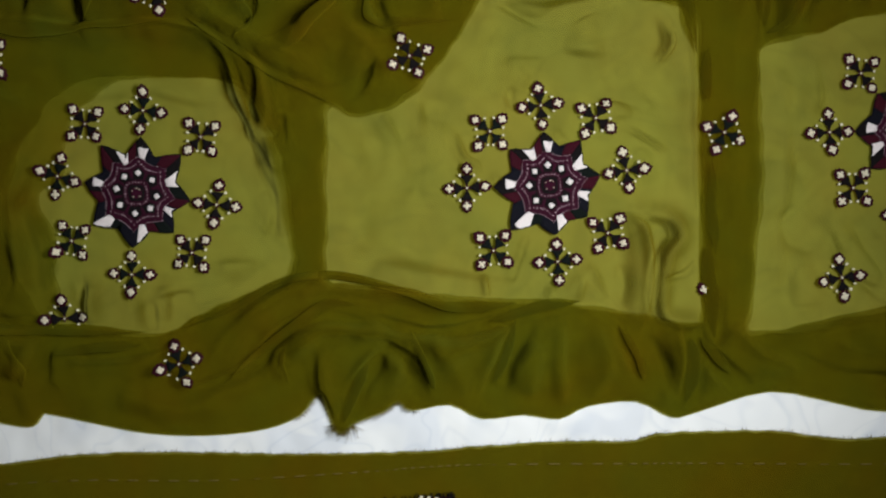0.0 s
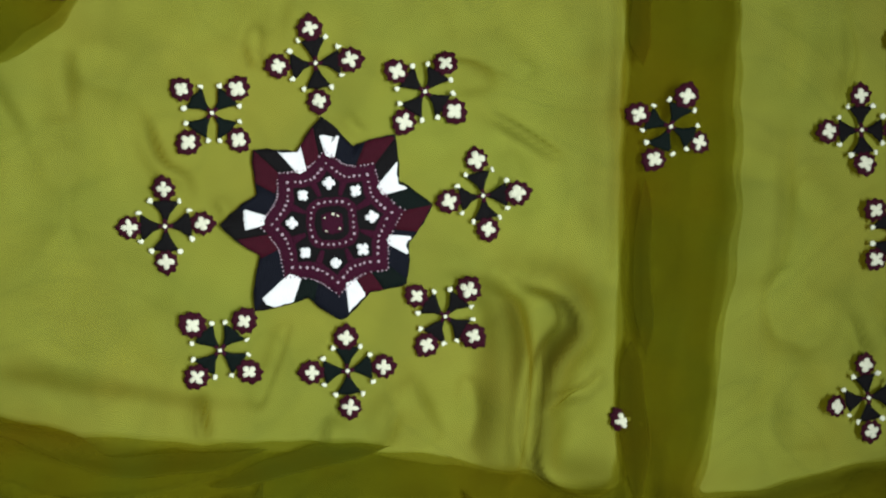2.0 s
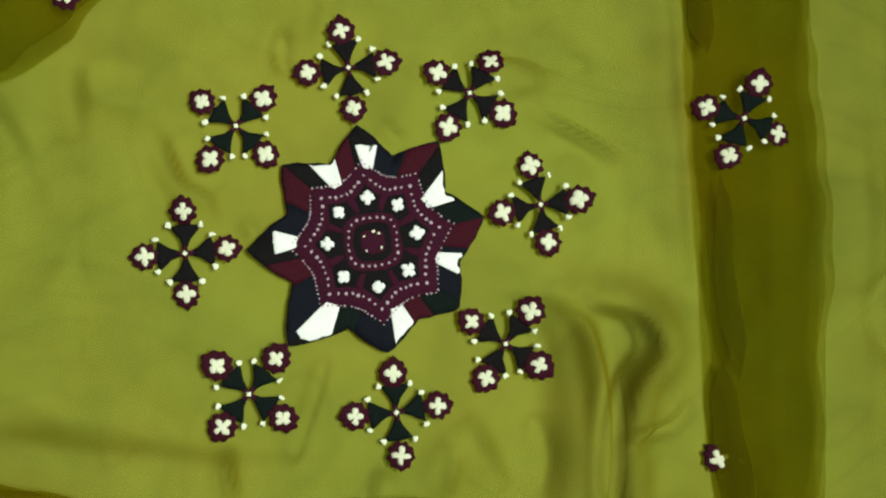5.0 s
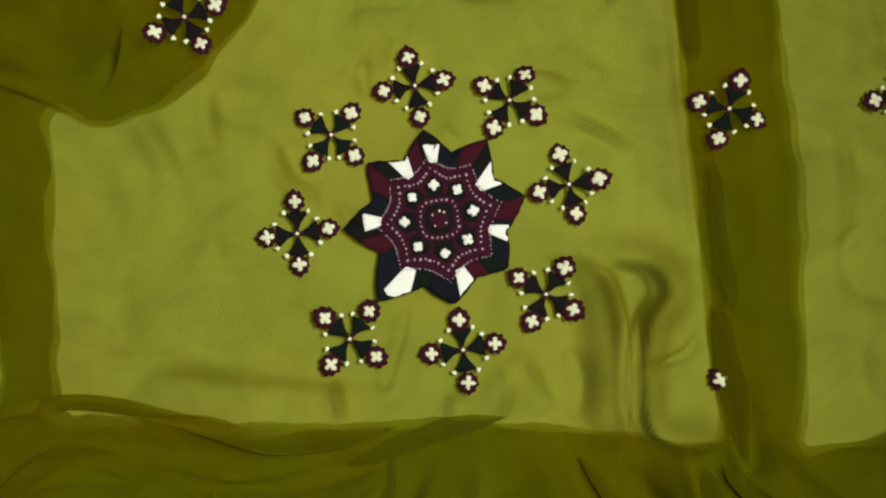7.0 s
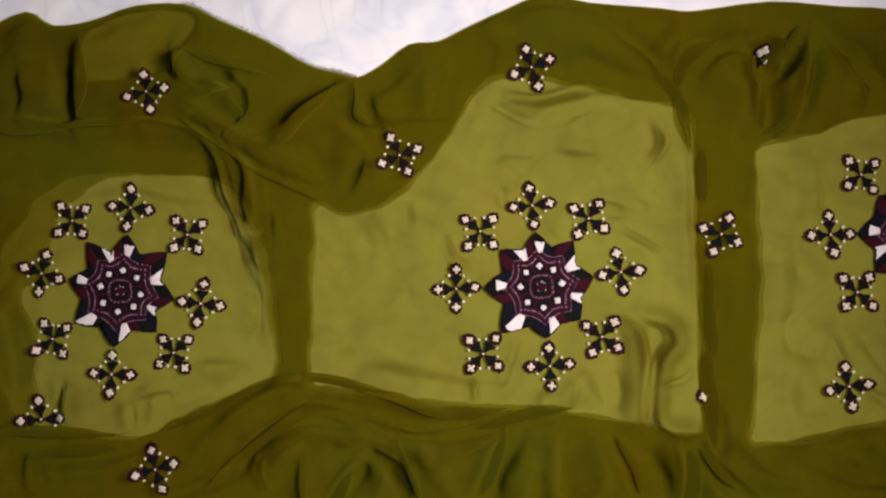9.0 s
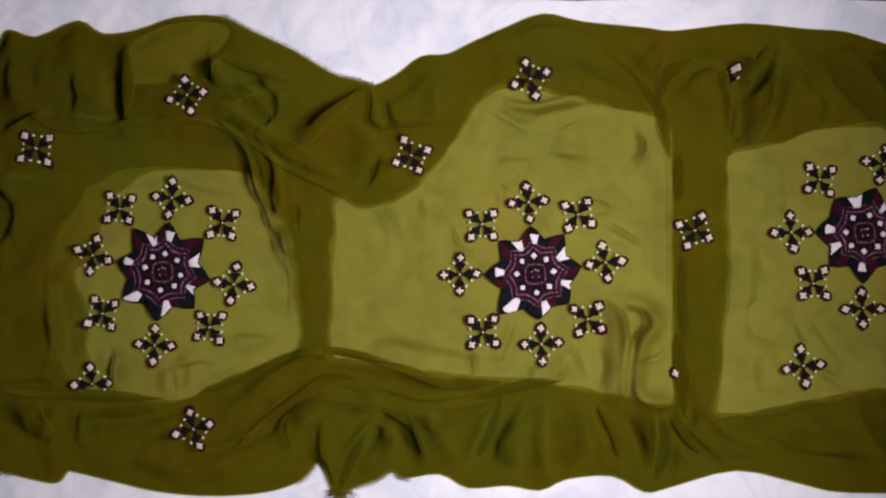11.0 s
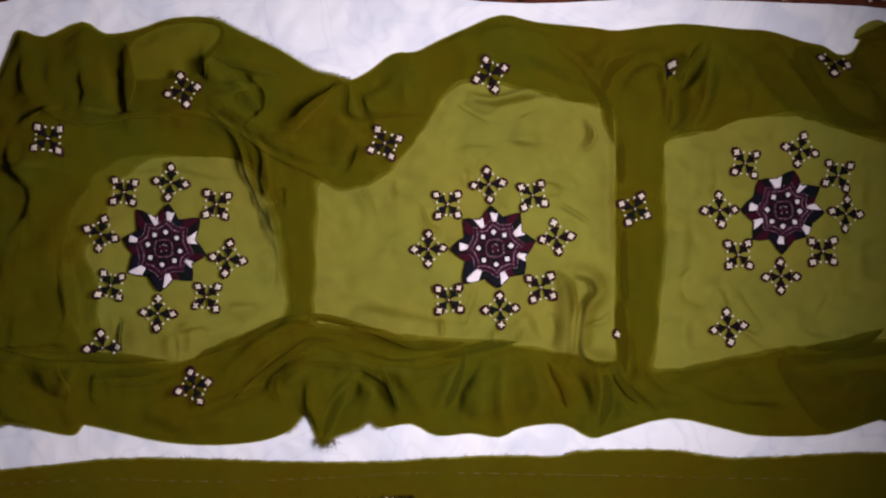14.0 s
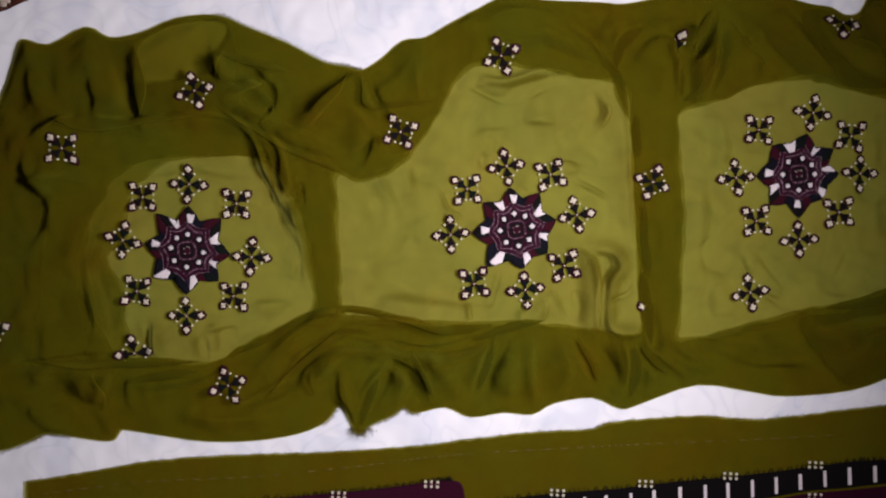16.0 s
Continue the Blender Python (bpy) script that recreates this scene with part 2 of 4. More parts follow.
def threads(name, starts, ways, lengths, mat, parent, label, thick=0.0004, lift=0.0):
    """Loose thread ends: slim tapering three-sided spikes in one mesh."""
    verts, faces = [], []
    for (x, y, z), a, length in zip(starts, ways, lengths):
        n = len(verts)
        for s, w in ((0.0, 1.0), (0.5, 0.8), (1.0, 0.25)):
            bend = a + 0.5 * math.sin(n * 1.7) * s
            cx, cy, cz = x + math.cos(bend) * length * s, y + math.sin(bend) * length * s, z + lift * s * (1 - s) * 4
            for k in range(3):
                b = k * 2.094
                verts.append((cx - math.sin(bend) * thick * w * math.cos(b), cy + math.cos(bend) * thick * w * math.cos(b), cz + thick * w * (1 + math.sin(b))))
        for r in (0, 3):
            for k in range(3):
                faces.append((n + r + k, n + r + (k + 1) % 3, n + r + 3 + (k + 1) % 3, n + r + 3 + k))
        faces.append((n + 6, n + 7, n + 8))
    ob = mesh_from(name, verts, faces, mat, parent, label)
    return tagged(ob, kind="stuff")


# ---- the room ----
def slab(name, x0, x1, y0, y1, z0, z1, mat):
    v = [(x, y, z) for z in (z0, z1) for x, y in ((x0, y0), (x1, y0), (x1, y1), (x0, y1))]
    f = [(3, 2, 1, 0), (4, 5, 6, 7), (0, 1, 5, 4), (1, 2, 6, 5), (2, 3, 7, 6), (3, 0, 4, 7)]
    return tagged(mesh_from(name, v, f, mat, smooth=False), kind="structure")


# walls and ceiling are never in view: added shell that sets the bounced fill
ROOM = (-1.9, 2.1, -2.0, 2.0)
tagged(slab("floor", ROOM[0], ROOM[1], ROOM[2], ROOM[3], -0.15, -0.016, WALL), "plain plaster-grey floor under the carpet")
tagged(slab("ceiling", ROOM[0] - 0.1, ROOM[1] + 0.1, ROOM[2] - 0.1, ROOM[3] + 0.1, 2.7, 2.8, WALL), "unseen added ceiling, dark grey to keep bounced light low")
tagged(slab("wall_north", ROOM[0], ROOM[1], ROOM[3], ROOM[3] + 0.1, -0.15, 2.7, WALL), "unseen added wall, dark grey to keep bounced light low")
tagged(slab("wall_south", ROOM[0], ROOM[1], ROOM[2] - 0.1, ROOM[2], -0.15, 2.7, WALL), "unseen added wall, dark grey to keep bounced light low")
tagged(slab("wall_west", ROOM[0] - 0.1, ROOM[0], ROOM[2] - 0.1, ROOM[3] + 0.1, -0.15, 2.7, WALL), "unseen added wall, dark grey to keep bounced light low")
tagged(slab("wall_east", ROOM[1], ROOM[1] + 0.1, ROOM[2] - 0.1, ROOM[3] + 0.1, -0.15, 2.7, WALL), "unseen added wall, dark grey to keep bounced light low")

# ---- the carpet ----
gx, gy = grid(-1.5, 1.7, -1.5, 1.5, 0.02)
verts, faces = cut_sheet(gx, gy, np.full(gx.shape, 1.0), -0.0085 + 0.0005 * ripple(gx, gy, 3, 0.05))
carpet = tagged(mesh_from("carpet", verts, faces, CARPET), "brown and cream patterned pile carpet on the floor", "carpet")


def pile_stroke(line, w, name="cream_figure", mat=CREAM_PILE, sink=0.0):
    """A cream figure of the carpet: a band of tufts along a curve, domed and uneven."""
    line = spline(line, 5)
    way = np.gradient(line, axis=0)
    way /= np.linalg.norm(way, axis=1)[:, None]
    side = np.stack([-way[:, 1], way[:, 0]], 1)
    verts, faces = [], []
    for i, (p, s) in enumerate(zip(line, side)):
        ww = w * (0.35 + 0.65 * math.sin(math.pi * (i + 0.6) / (len(line) + 0.2)) ** 0.6) * (1 + 0.15 * math.sin(i * 2.3))
        for k, h in ((-1, -0.010), (-0.8, -0.0065), (0, -0.0055), (0.8, -0.0065), (1, -0.010)):
            verts.append((p[0] + s[0] * ww * k, p[1] + s[1] * ww * k, h - sink))
        if i:
            for k in range(4):
                n = 5 * i + k
                faces.append((n - 5, n, n + 1, n - 4))
    return mesh_from(name, verts, faces, mat, carpet)


def figure(line, w):
    pile_stroke(line, w * 1.9 + 0.002, "dark_outline", DARK_PILE, 0.0012)
    pile_stroke(line, w * 1.35)


SHEET_TOP = [
    (-0.814, 0.415), (-0.645, 0.434), (-0.561, 0.444), (-0.512, 0.467), (-0.453, 0.479), (-0.394, 0.479),
    (-0.308, 0.48), (-0.241, 0.489), (-0.182, 0.501), (-0.055, 0.516), (0.101, 0.529), (0.157, 0.528),
    (0.242, 0.534), (0.326, 0.547), (0.41, 0.56), (0.537, 0.571), (0.706, 0.583), (0.764, 0.584),
    (0.876, 0.588),
]

rnd = random.Random(4)
for i in range(44):
    x = -0.72 + i * 0.036 + rnd.uniform(-0.01, 0.01)
    y = float(np.interp(x, [p[0] for p in SHEET_TOP], [p[1] for p in SHEET_TOP])) + 0.017 + rnd.uniform(0, 0.012)
    s, lean = rnd.uniform(0.015, 0.032), rnd.uniform(-0.8, 0.8)
    if i % 4 == 0:
        figure([(x - s, y - 0.012), (x - 0.7 * s, y + s), (x + 0.6 * s, y + s), (x + s, y - 0.012)], rnd.uniform(0.004, 0.007))
    elif i % 4 == 1:
        figure([(x, y - 0.014), (x + lean * 0.02, y + 0.01), (x + lean * 0.05, y + 0.05)], rnd.uniform(0.005, 0.009))
    elif i % 4 == 2:
        figure([(x - s, y + 0.002), (x, y - 0.006 + lean * 0.004), (x + s, y + 0.003), (x + 1.4 * s, y + 0.03)], rnd.uniform(0.006, 0.010))
    else:
        figure([(x - 0.5 * s, y + 0.03), (x, y + 0.012), (x + 0.4 * s, y - 0.008)], rnd.uniform(0.008, 0.013))

# ---- the bed sheet on the carpet ----
gx, gy = grid(-1.25, 1.45, -1.1, 0.66, 0.006)
rim = spline([(-1.22, -1.08), (1.42, -1.08), (1.42, 0.62)], 1).tolist() + spline(SHEET_TOP, 4)[::-1].tolist() + [(-0.9, 0.49), (-1.22, 0.48)]
sheet_z = -0.0045 + 0.0007 * ripple(gx, gy, 11, 0.16) + 0.0004 * ripple(gx, gy, 12, 0.05)
verts, faces = cut_sheet(gx, gy, inside_of(gx, gy, np.array(rim)), sheet_z)
sheet = tagged(mesh_from("bed_sheet", verts, faces, SHEET), "white cotton sheet with faint leaf print, spread over the carpet", "sheet")

# ---- the shawl: outline, single-layer panels and creases ----
TOP_EDGE = [
    (-0.674, 0.179), (-0.588, 0.238), (-0.546, 0.319), (-0.528, 0.381), (-0.518, 0.407), (-0.479, 0.401),
    (-0.426, 0.43), (-0.391, 0.416), (-0.345, 0.426), (-0.296, 0.449), (-0.237, 0.457), (-0.193, 0.442),
    (-0.131, 0.421), (-0.077, 0.396), (-0.043, 0.391), (-0.02, 0.387), (0.007, 0.404), (0.038, 0.433),
    (0.072, 0.44), (0.104, 0.46), (0.144, 0.484), (0.193, 0.509), (0.245, 0.504), (0.33, 0.505),
    (0.368, 0.505), (0.456, 0.525), (0.541, 0.527), (0.591, 0.529), (0.643, 0.519), (0.673, 0.516),
    (0.695, 0.506), (0.716, 0.511), (0.731, 0.538), (0.766, 0.562), (0.825, 0.583), (0.927, 0.584),
]

BOTTOM_EDGE = [
    (0.962, 0.02), (0.864, -0.001), (0.806, -0.026), (0.735, -0.055), (0.636, -0.068), (0.586, -0.064),
    (0.502, -0.057), (0.421, -0.088), (0.389, -0.098), (0.346, -0.083), (0.289, -0.094), (0.257, -0.112),
    (0.215, -0.111), (0.166, -0.12), (0.127, -0.107), (0.082, -0.118), (0.065, -0.109), (0.049, -0.123),
    (0.018, -0.138), (0.002, -0.152), (-0.008, -0.145), (-0.022, -0.117), (-0.031, -0.11), (-0.049, -0.136),
    (-0.089, -0.156), (-0.154, -0.169), (-0.221, -0.173), (-0.28, -0.168), (-0.343, -0.161), (-0.351, -0.164),
    (-0.362, -0.178), (-0.396, -0.177), (-0.438, -0.172), (-0.463, -0.172), (-0.487, -0.185), (-0.535, -0.202),
    (-0.627, -0.202),
]

LEFT_WINDOW = [
    (-0.382, 0.196), (-0.324, 0.232), (-0.257, 0.243), (-0.181, 0.25), (-0.137, 0.229), (-0.102, 0.172),
    (-0.085, 0.115), (-0.075, 0.032), (-0.114, 0.007), (-0.17, -0.023), (-0.217, -0.052), (-0.3, -0.057),
    (-0.345, -0.053), (-0.378, -0.015), (-0.398, 0.041), (-0.402, 0.117),
]

CENTRE_WINDOW = [
    (-0.048, 0.221), (-0.026, 0.222), (0.007, 0.226), (0.047, 0.25), (0.077, 0.291), (0.102, 0.34),
    (0.128, 0.385), (0.16, 0.403), (0.228, 0.401), (0.314, 0.39), (0.357, 0.385), (0.373, 0.368),
    (0.383, 0.319), (0.393, 0.218), (0.403, 0.118), (0.41, 0.052), (0.413, 0.027), (0.406, 0.016),
    (0.337, 0.022), (0.245, 0.027), (0.128, 0.022), (0.035, 0.024), (-0.007, 0.025), (-0.029, 0.026),
    (-0.034, 0.044), (-0.037, 0.094),
]

RIGHT_WINDOW = [
    (0.454, 0.33), (0.456, 0.346), (0.469, 0.353), (0.519, 0.37), (0.576, 0.395), (0.651, 0.404),
    (0.72, 0.391), (0.778, 0.381), (0.839, 0.378), (0.857, 0.11), (0.791, 0.094), (0.725, 0.077),
    (0.651, 0.064), (0.578, 0.041), (0.521, 0.021), (0.488, 0.013), (0.471, 0.014), (0.47, 0.033),
    (0.47, 0.091), (0.469, 0.192),
]

TOP_WINDOW = [
    (-0.342, 0.35), (-0.347, 0.389), (-0.342, 0.413), (-0.303, 0.436), (-0.262, 0.445), (-0.22, 0.442),
    (-0.222, 0.409), (-0.233, 0.373), (-0.261, 0.36), (-0.303, 0.351),
]

LEFT_TUCK = [
    (-0.518, 0.397), (-0.47, 0.396), (-0.426, 0.421), (-0.387, 0.409), (-0.344, 0.418), (-0.295, 0.442),
    (-0.236, 0.451), (-0.214, 0.438), (-0.205, 0.404), (-0.198, 0.352), (-0.194, 0.306), (-0.212, 0.302), (-0.255, 0.304),
    (-0.342, 0.291), (-0.389, 0.284), (-0.431, 0.278), (-0.44, 0.226), (-0.466, 0.139), (-0.471, 0.004),
    (-0.501, -0.066), (-0.626, -0.078), (-0.665, 0.171), (-0.582, 0.23), (-0.541, 0.311),
]

HEAP_TUCK = [
    (0.627, 0.504), (0.674, 0.507), (0.712, 0.499), (0.736, 0.532), (0.793, 0.563), (0.878, 0.553),
    (0.887, 0.421), (0.776, 0.405), (0.719, 0.403), (0.675, 0.432),
]

LOW_TUCK = [
    (0.648, 0.047), (0.702, 0.058), (0.743, 0.071), (0.798, 0.086), (0.907, 0.107), (0.913, 0.016),
    (0.806, -0.021), (0.734, -0.047), (0.681, -0.006),
]

crease(BASE_FOLDS, 0.0060, 0.0078, (0.339, 0.14), (0.364, 0.134), (0.374, 0.115), (0.361, 0.09), (0.358, 0.05), (0.365, 0.024), (0.389, 0.014), (0.412, 0.02))
crease(BASE_FOLDS, 0.0060, 0.0095, (0.311, 0.127), (0.332, 0.121), (0.343, 0.078), (0.344, 0.02))
crease(BASE_FOLDS, 0.002, 0.0083, (0.274, 0.073), (0.298, 0.033))
crease(BASE_FOLDS, 0.002, 0.0075, (0.235, 0.044), (0.232, 0.025))
crease(BASE_FOLDS, -0.003, 0.0075, (0.163, 0.371), (0.197, 0.37), (0.238, 0.383), (0.28, 0.391))
crease(BASE_FOLDS, 0.003, 0.01, (0.153, 0.383), (0.196, 0.38), (0.254, 0.401))
crease(BASE_FOLDS, 0.002, 0.01, (0.331, 0.391), (0.35, 0.359), (0.337, 0.319))
crease(BASE_FOLDS, 0.0015, 0.0075, (0.157, 0.302), (0.198, 0.307))
crease(BASE_FOLDS, 0.002, 0.0075, (0.308, 0.257), (0.275, 0.248))
crease(BASE_FOLDS, -0.0015, 0.0058, (0.285, 0.141), (0.318, 0.14))
crease(BASE_FOLDS, 0.003, 0.0117, (-0.402, 0.178), (-0.428, 0.117), (-0.417, 0.009), (-0.386, -0.039))
crease(BASE_FOLDS, 0.003, 0.01, (-0.374, 0.147), (-0.402, 0.086), (-0.39, 0.011), (-0.38, -0.021))
crease(BASE_FOLDS, 0.002, 0.0083, (-0.313, -0.019), (-0.304, -0.052))
crease(BASE_FOLDS, 0.002, 0.0083, (-0.255, -0.014), (-0.241, -0.05))
crease(BASE_FOLDS, 0.002, 0.0083, (-0.219, 0.002), (-0.218, -0.04))
crease(BASE_FOLDS, 0.006, 0.0075, (-0.209, 0.307), (-0.176, 0.283), (-0.149, 0.227), (-0.124, 0.183), (-0.104, 0.155))
crease(BASE_FOLDS, -0.004, 0.0067, (-0.176, 0.293), (-0.155, 0.252), (-0.134, 0.203), (-0.112, 0.163))
crease(BASE_FOLDS, 0.005, 0.0067, (-0.16, 0.29), (-0.134, 0.263), (-0.12, 0.217), (-0.126, 0.191))
crease(BASE_FOLDS, 0.003, 0.01, (-0.116, 0.188), (-0.098, 0.139), (-0.087, 0.073))
crease(BASE_FOLDS, 0.003, 0.015, (0.579, 0.135), (0.615, 0.096), (0.659, 0.075))
crease(BASE_FOLDS, -0.004, 0.0125, (0.595, 0.14), (0.632, 0.098), (0.675, 0.078), (0.734, 0.075))
crease(BASE_FOLDS, 0.003, 0.0208, (0.716, 0.333), (0.714, 0.231), (0.738, 0.133))
crease(BASE_FOLDS, -0.003, 0.0167, (0.749, 0.336), (0.747, 0.251), (0.766, 0.152))
crease(BASE_FOLDS, 0.002, 0.0133, (0.481, 0.311), (0.495, 0.186), (0.493, 0.06))
crease(BASE_FOLDS, 0.002, 0.0117, (0.519, 0.096), (0.527, 0.046))
crease(BASE_FOLDS, 0.0015, 0.0167, (-0.005, 0.181), (0.01, 0.065))
crease(BASE_FOLDS, 0.002, 0.0067, (0.017, 0.226), (0.037, 0.194))
crease(BASE_FOLDS, 0.002, 0.0075, (0.222, 0.326), (0.269, 0.324))
crease(BASE_FOLDS, 0.0015, 0.0075, (0.179, 0.292), (0.177, 0.266))
crease(BASE_FOLDS, 0.002, 0.0083, (0.32, 0.216), (0.34, 0.18))
crease(BASE_FOLDS, -0.002, 0.0067, (0.257, 0.265), (0.294, 0.275))
crease(BASE_FOLDS, 0.002, 0.0083, (0.056, 0.246), (0.064, 0.205))
crease(BASE_FOLDS, 0.002, 0.0075, (0.267, 0.06), (0.265, 0.029))
crease(BASE_FOLDS, -0.002, 0.0067, (0.311, 0.076), (0.319, 0.031))
crease(BASE_FOLDS, 0.002, 0.0075, (0.367, 0.36), (0.379, 0.276), (0.391, 0.151))
crease(BASE_FOLDS, 0.002, 0.0117, (0.024, 0.05), (0.126, 0.042), (0.21, 0.042))
crease(BASE_FOLDS, 0.002, 0.01, (-0.322, 0.22), (-0.256, 0.23), (-0.196, 0.223))
crease(BASE_FOLDS, 0.002, 0.0083, (-0.159, 0.033), (-0.117, 0.036))
crease(BASE_FOLDS, -0.002, 0.0067, (-0.229, -0.016), (-0.189, -0.004))
crease(BASE_FOLDS, 0.002, 0.0075, (-0.334, -0.017), (-0.353, -0.04))
crease(BASE_FOLDS, 0.002, 0.01, (0.512, 0.348), (0.525, 0.29), (0.513, 0.229))
crease(BASE_FOLDS, -0.002, 0.01, (0.501, 0.161), (0.539, 0.114))
crease(BASE_FOLDS, 0.002, 0.0117, (0.69, 0.111), (0.711, 0.164))
crease(BASE_FOLDS, -0.0015, 0.01, (0.062, 0.188), (0.066, 0.053))
crease(BASE_FOLDS, 0.0022, 0.0040, (0.105, 0.211), (0.117, 0.187), (0.132, 0.178), (0.135, 0.164))
crease(BASE_FOLDS, -0.0022, 0.0043, (0.164, 0.273), (0.162, 0.262), (0.167, 0.248))
crease(BASE_FOLDS, -0.0022, 0.0037, (0.199, 0.100), (0.195, 0.080), (0.190, 0.063), (0.185, 0.045))
crease(BASE_FOLDS, 0.0022, 0.0030, (0.152, 0.051), (0.155, 0.039), (0.158, 0.027))
crease(BASE_FOLDS, -0.0022, 0.0024, (0.396, 0.086), (0.388, 0.074), (0.359, 0.064))
crease(BASE_FOLDS, -0.0022, 0.0027, (0.283, 0.275), (0.306, 0.271), (0.330, 0.269))
crease(BASE_FOLDS, 0.0022, 0.0024, (0.311, 0.237), (0.331, 0.228), (0.353, 0.217))
crease(BASE_FOLDS, -0.0022, 0.0030, (0.149, 0.169), (0.155, 0.163), (0.156, 0.155))
crease(BASE_FOLDS, -0.0022, 0.0033, (0.222, 0.229), (0.227, 0.221), (0.235, 0.218))
crease(BASE_FOLDS, -0.0022, 0.0043, (-0.161, 0.290), (-0.134, 0.253), (-0.136, 0.219), (-0.113, 0.191), (-0.102, 0.212), (-0.094, 0.162))
crease(BASE_FOLDS, -0.0022, 0.0038, (0.142, 0.369), (0.189, 0.351), (0.232, 0.362), (0.264, 0.383))
crease(BASE_FOLDS, 0.0022, 0.0038, (0.333, 0.373), (0.347, 0.341), (0.334, 0.317))
crease(BASE_FOLDS, -0.0022, 0.0032, (0.558, 0.134), (0.585, 0.090), (0.643, 0.068), (0.688, 0.066))
crease(BASE_FOLDS, 0.0022, 0.0059, (-0.183, 0.282), (-0.161, 0.239), (-0.139, 0.196), (-0.117, 0.154), (-0.102, 0.128))
crease(BASE_FOLDS, 0.0024, 0.0074, (-0.387, 0.077), (-0.359, 0.029), (-0.360, -0.016))
crease(BASE_FOLDS, -0.0024, 0.0074, (-0.421, 0.056), (-0.402, 0.002), (-0.403, -0.037))
crease(BASE_FOLDS, 0.0024, 0.0067, (-0.307, -0.004), (-0.306, -0.049))
crease(BASE_FOLDS, -0.0024, 0.0067, (-0.238, -0.022), (-0.231, -0.052))
crease(BASE_FOLDS, 0.0024, 0.0081, (-0.114, 0.124), (-0.105, 0.102), (-0.111, 0.073))
crease(BASE_FOLDS, -0.0024, 0.0060, (-0.330, 0.004), (-0.321, -0.028), (-0.325, -0.056))
crease(FLAP_FOLDS, 0.006, 0.0300, (0.372, 0.005), (0.415, -0.025), (0.455, -0.050))
crease(FLAP_FOLDS, 0.005, 0.0300, (0.440, 0.465), (0.475, 0.425), (0.500, 0.385))
crease(FLAP_FOLDS, 0.005, 0.0320, (0.580, 0.470), (0.640, 0.440), (0.700, 0.420))
crease(FLAP_FOLDS, 0.004, 0.0280, (0.060, -0.060), (0.130, -0.045), (0.200, -0.040))
crease(FLAP_FOLDS, -0.005, 0.01, (-0.384, 0.435), (-0.369, 0.378), (-0.354, 0.319), (-0.34, 0.29))
crease(FLAP_FOLDS, 0.006, 0.0092, (-0.489, 0.264), (-0.432, 0.288), (-0.33, 0.291), (-0.246, 0.304), (-0.203, 0.295), (-0.176, 0.283))
crease(FLAP_FOLDS, 0.004, 0.0167, (-0.503, 0.391), (-0.487, 0.324), (-0.449, 0.293))
crease(FLAP_FOLDS, -0.003, 0.015, (-0.517, 0.219), (-0.476, 0.155), (-0.503, 0.093))
crease(FLAP_FOLDS, 0.005, 0.0133, (-0.498, 0.195), (-0.439, 0.201), (-0.405, 0.199))
crease(FLAP_FOLDS, 0.006, 0.01, (-0.239, 0.411), (-0.217, 0.362), (-0.184, 0.354), (-0.147, 0.368))
crease(FLAP_FOLDS, -0.0035, 0.0075, (-0.232, 0.326), (-0.178, 0.296), (-0.115, 0.265), (-0.063, 0.251), (-0.031, 0.227))
crease(FLAP_FOLDS, 0.005, 0.01, (-0.207, 0.333), (-0.157, 0.303), (-0.1, 0.283), (-0.065, 0.269))
crease(FLAP_FOLDS, 0.006, 0.0108, (-0.023, 0.38), (-0.056, 0.354), (-0.087, 0.318), (-0.126, 0.292))
crease(FLAP_FOLDS, -0.004, 0.0075, (-0.015, 0.381), (0.005, 0.34), (0.026, 0.312), (0.042, 0.303))
crease(FLAP_FOLDS, 0.005, 0.0133, (-0.036, 0.323), (0.001, 0.292), (0.021, 0.26), (0.054, 0.272))
crease(FLAP_FOLDS, 0.004, 0.015, (0.064, 0.427), (0.043, 0.382), (-0.004, 0.343))
crease(FLAP_FOLDS, 0.003, 0.0117, (0.13, 0.474), (0.138, 0.408))
crease(FLAP_FOLDS, -0.004, 0.0117, (0.085, 0.339), (0.073, 0.384), (0.106, 0.431))
crease(FLAP_FOLDS, 0.004, 0.0167, (0.188, 0.464), (0.258, 0.445), (0.326, 0.442))
crease(FLAP_FOLDS, -0.003, 0.0117, (0.233, 0.446), (0.304, 0.41), (0.364, 0.403))
crease(FLAP_FOLDS, -0.006, 0.0092, (0.371, 0.421), (0.389, 0.452), (0.409, 0.467), (0.436, 0.478))
crease(FLAP_FOLDS, -0.011, 0.0075, (0.449, 0.454), (0.461, 0.412), (0.46, 0.359))
crease(FLAP_FOLDS, -0.01, 0.0058, (0.498, 0.497), (0.48, 0.448), (0.468, 0.425))
crease(FLAP_FOLDS, 0.006, 0.0108, (0.494, 0.466), (0.495, 0.406), (0.473, 0.36))
crease(FLAP_FOLDS, 0.005, 0.0167, (0.527, 0.487), (0.54, 0.428), (0.517, 0.387))
crease(FLAP_FOLDS, -0.007, 0.015, (0.553, 0.472), (0.599, 0.425), (0.635, 0.404))
crease(FLAP_FOLDS, 0.008, 0.0183, (0.585, 0.505), (0.631, 0.453), (0.676, 0.41))
crease(FLAP_FOLDS, -0.011, 0.0108, (0.627, 0.504), (0.656, 0.464), (0.692, 0.425), (0.723, 0.406))
crease(FLAP_FOLDS, 0.01, 0.0167, (0.661, 0.499), (0.707, 0.452), (0.751, 0.43))
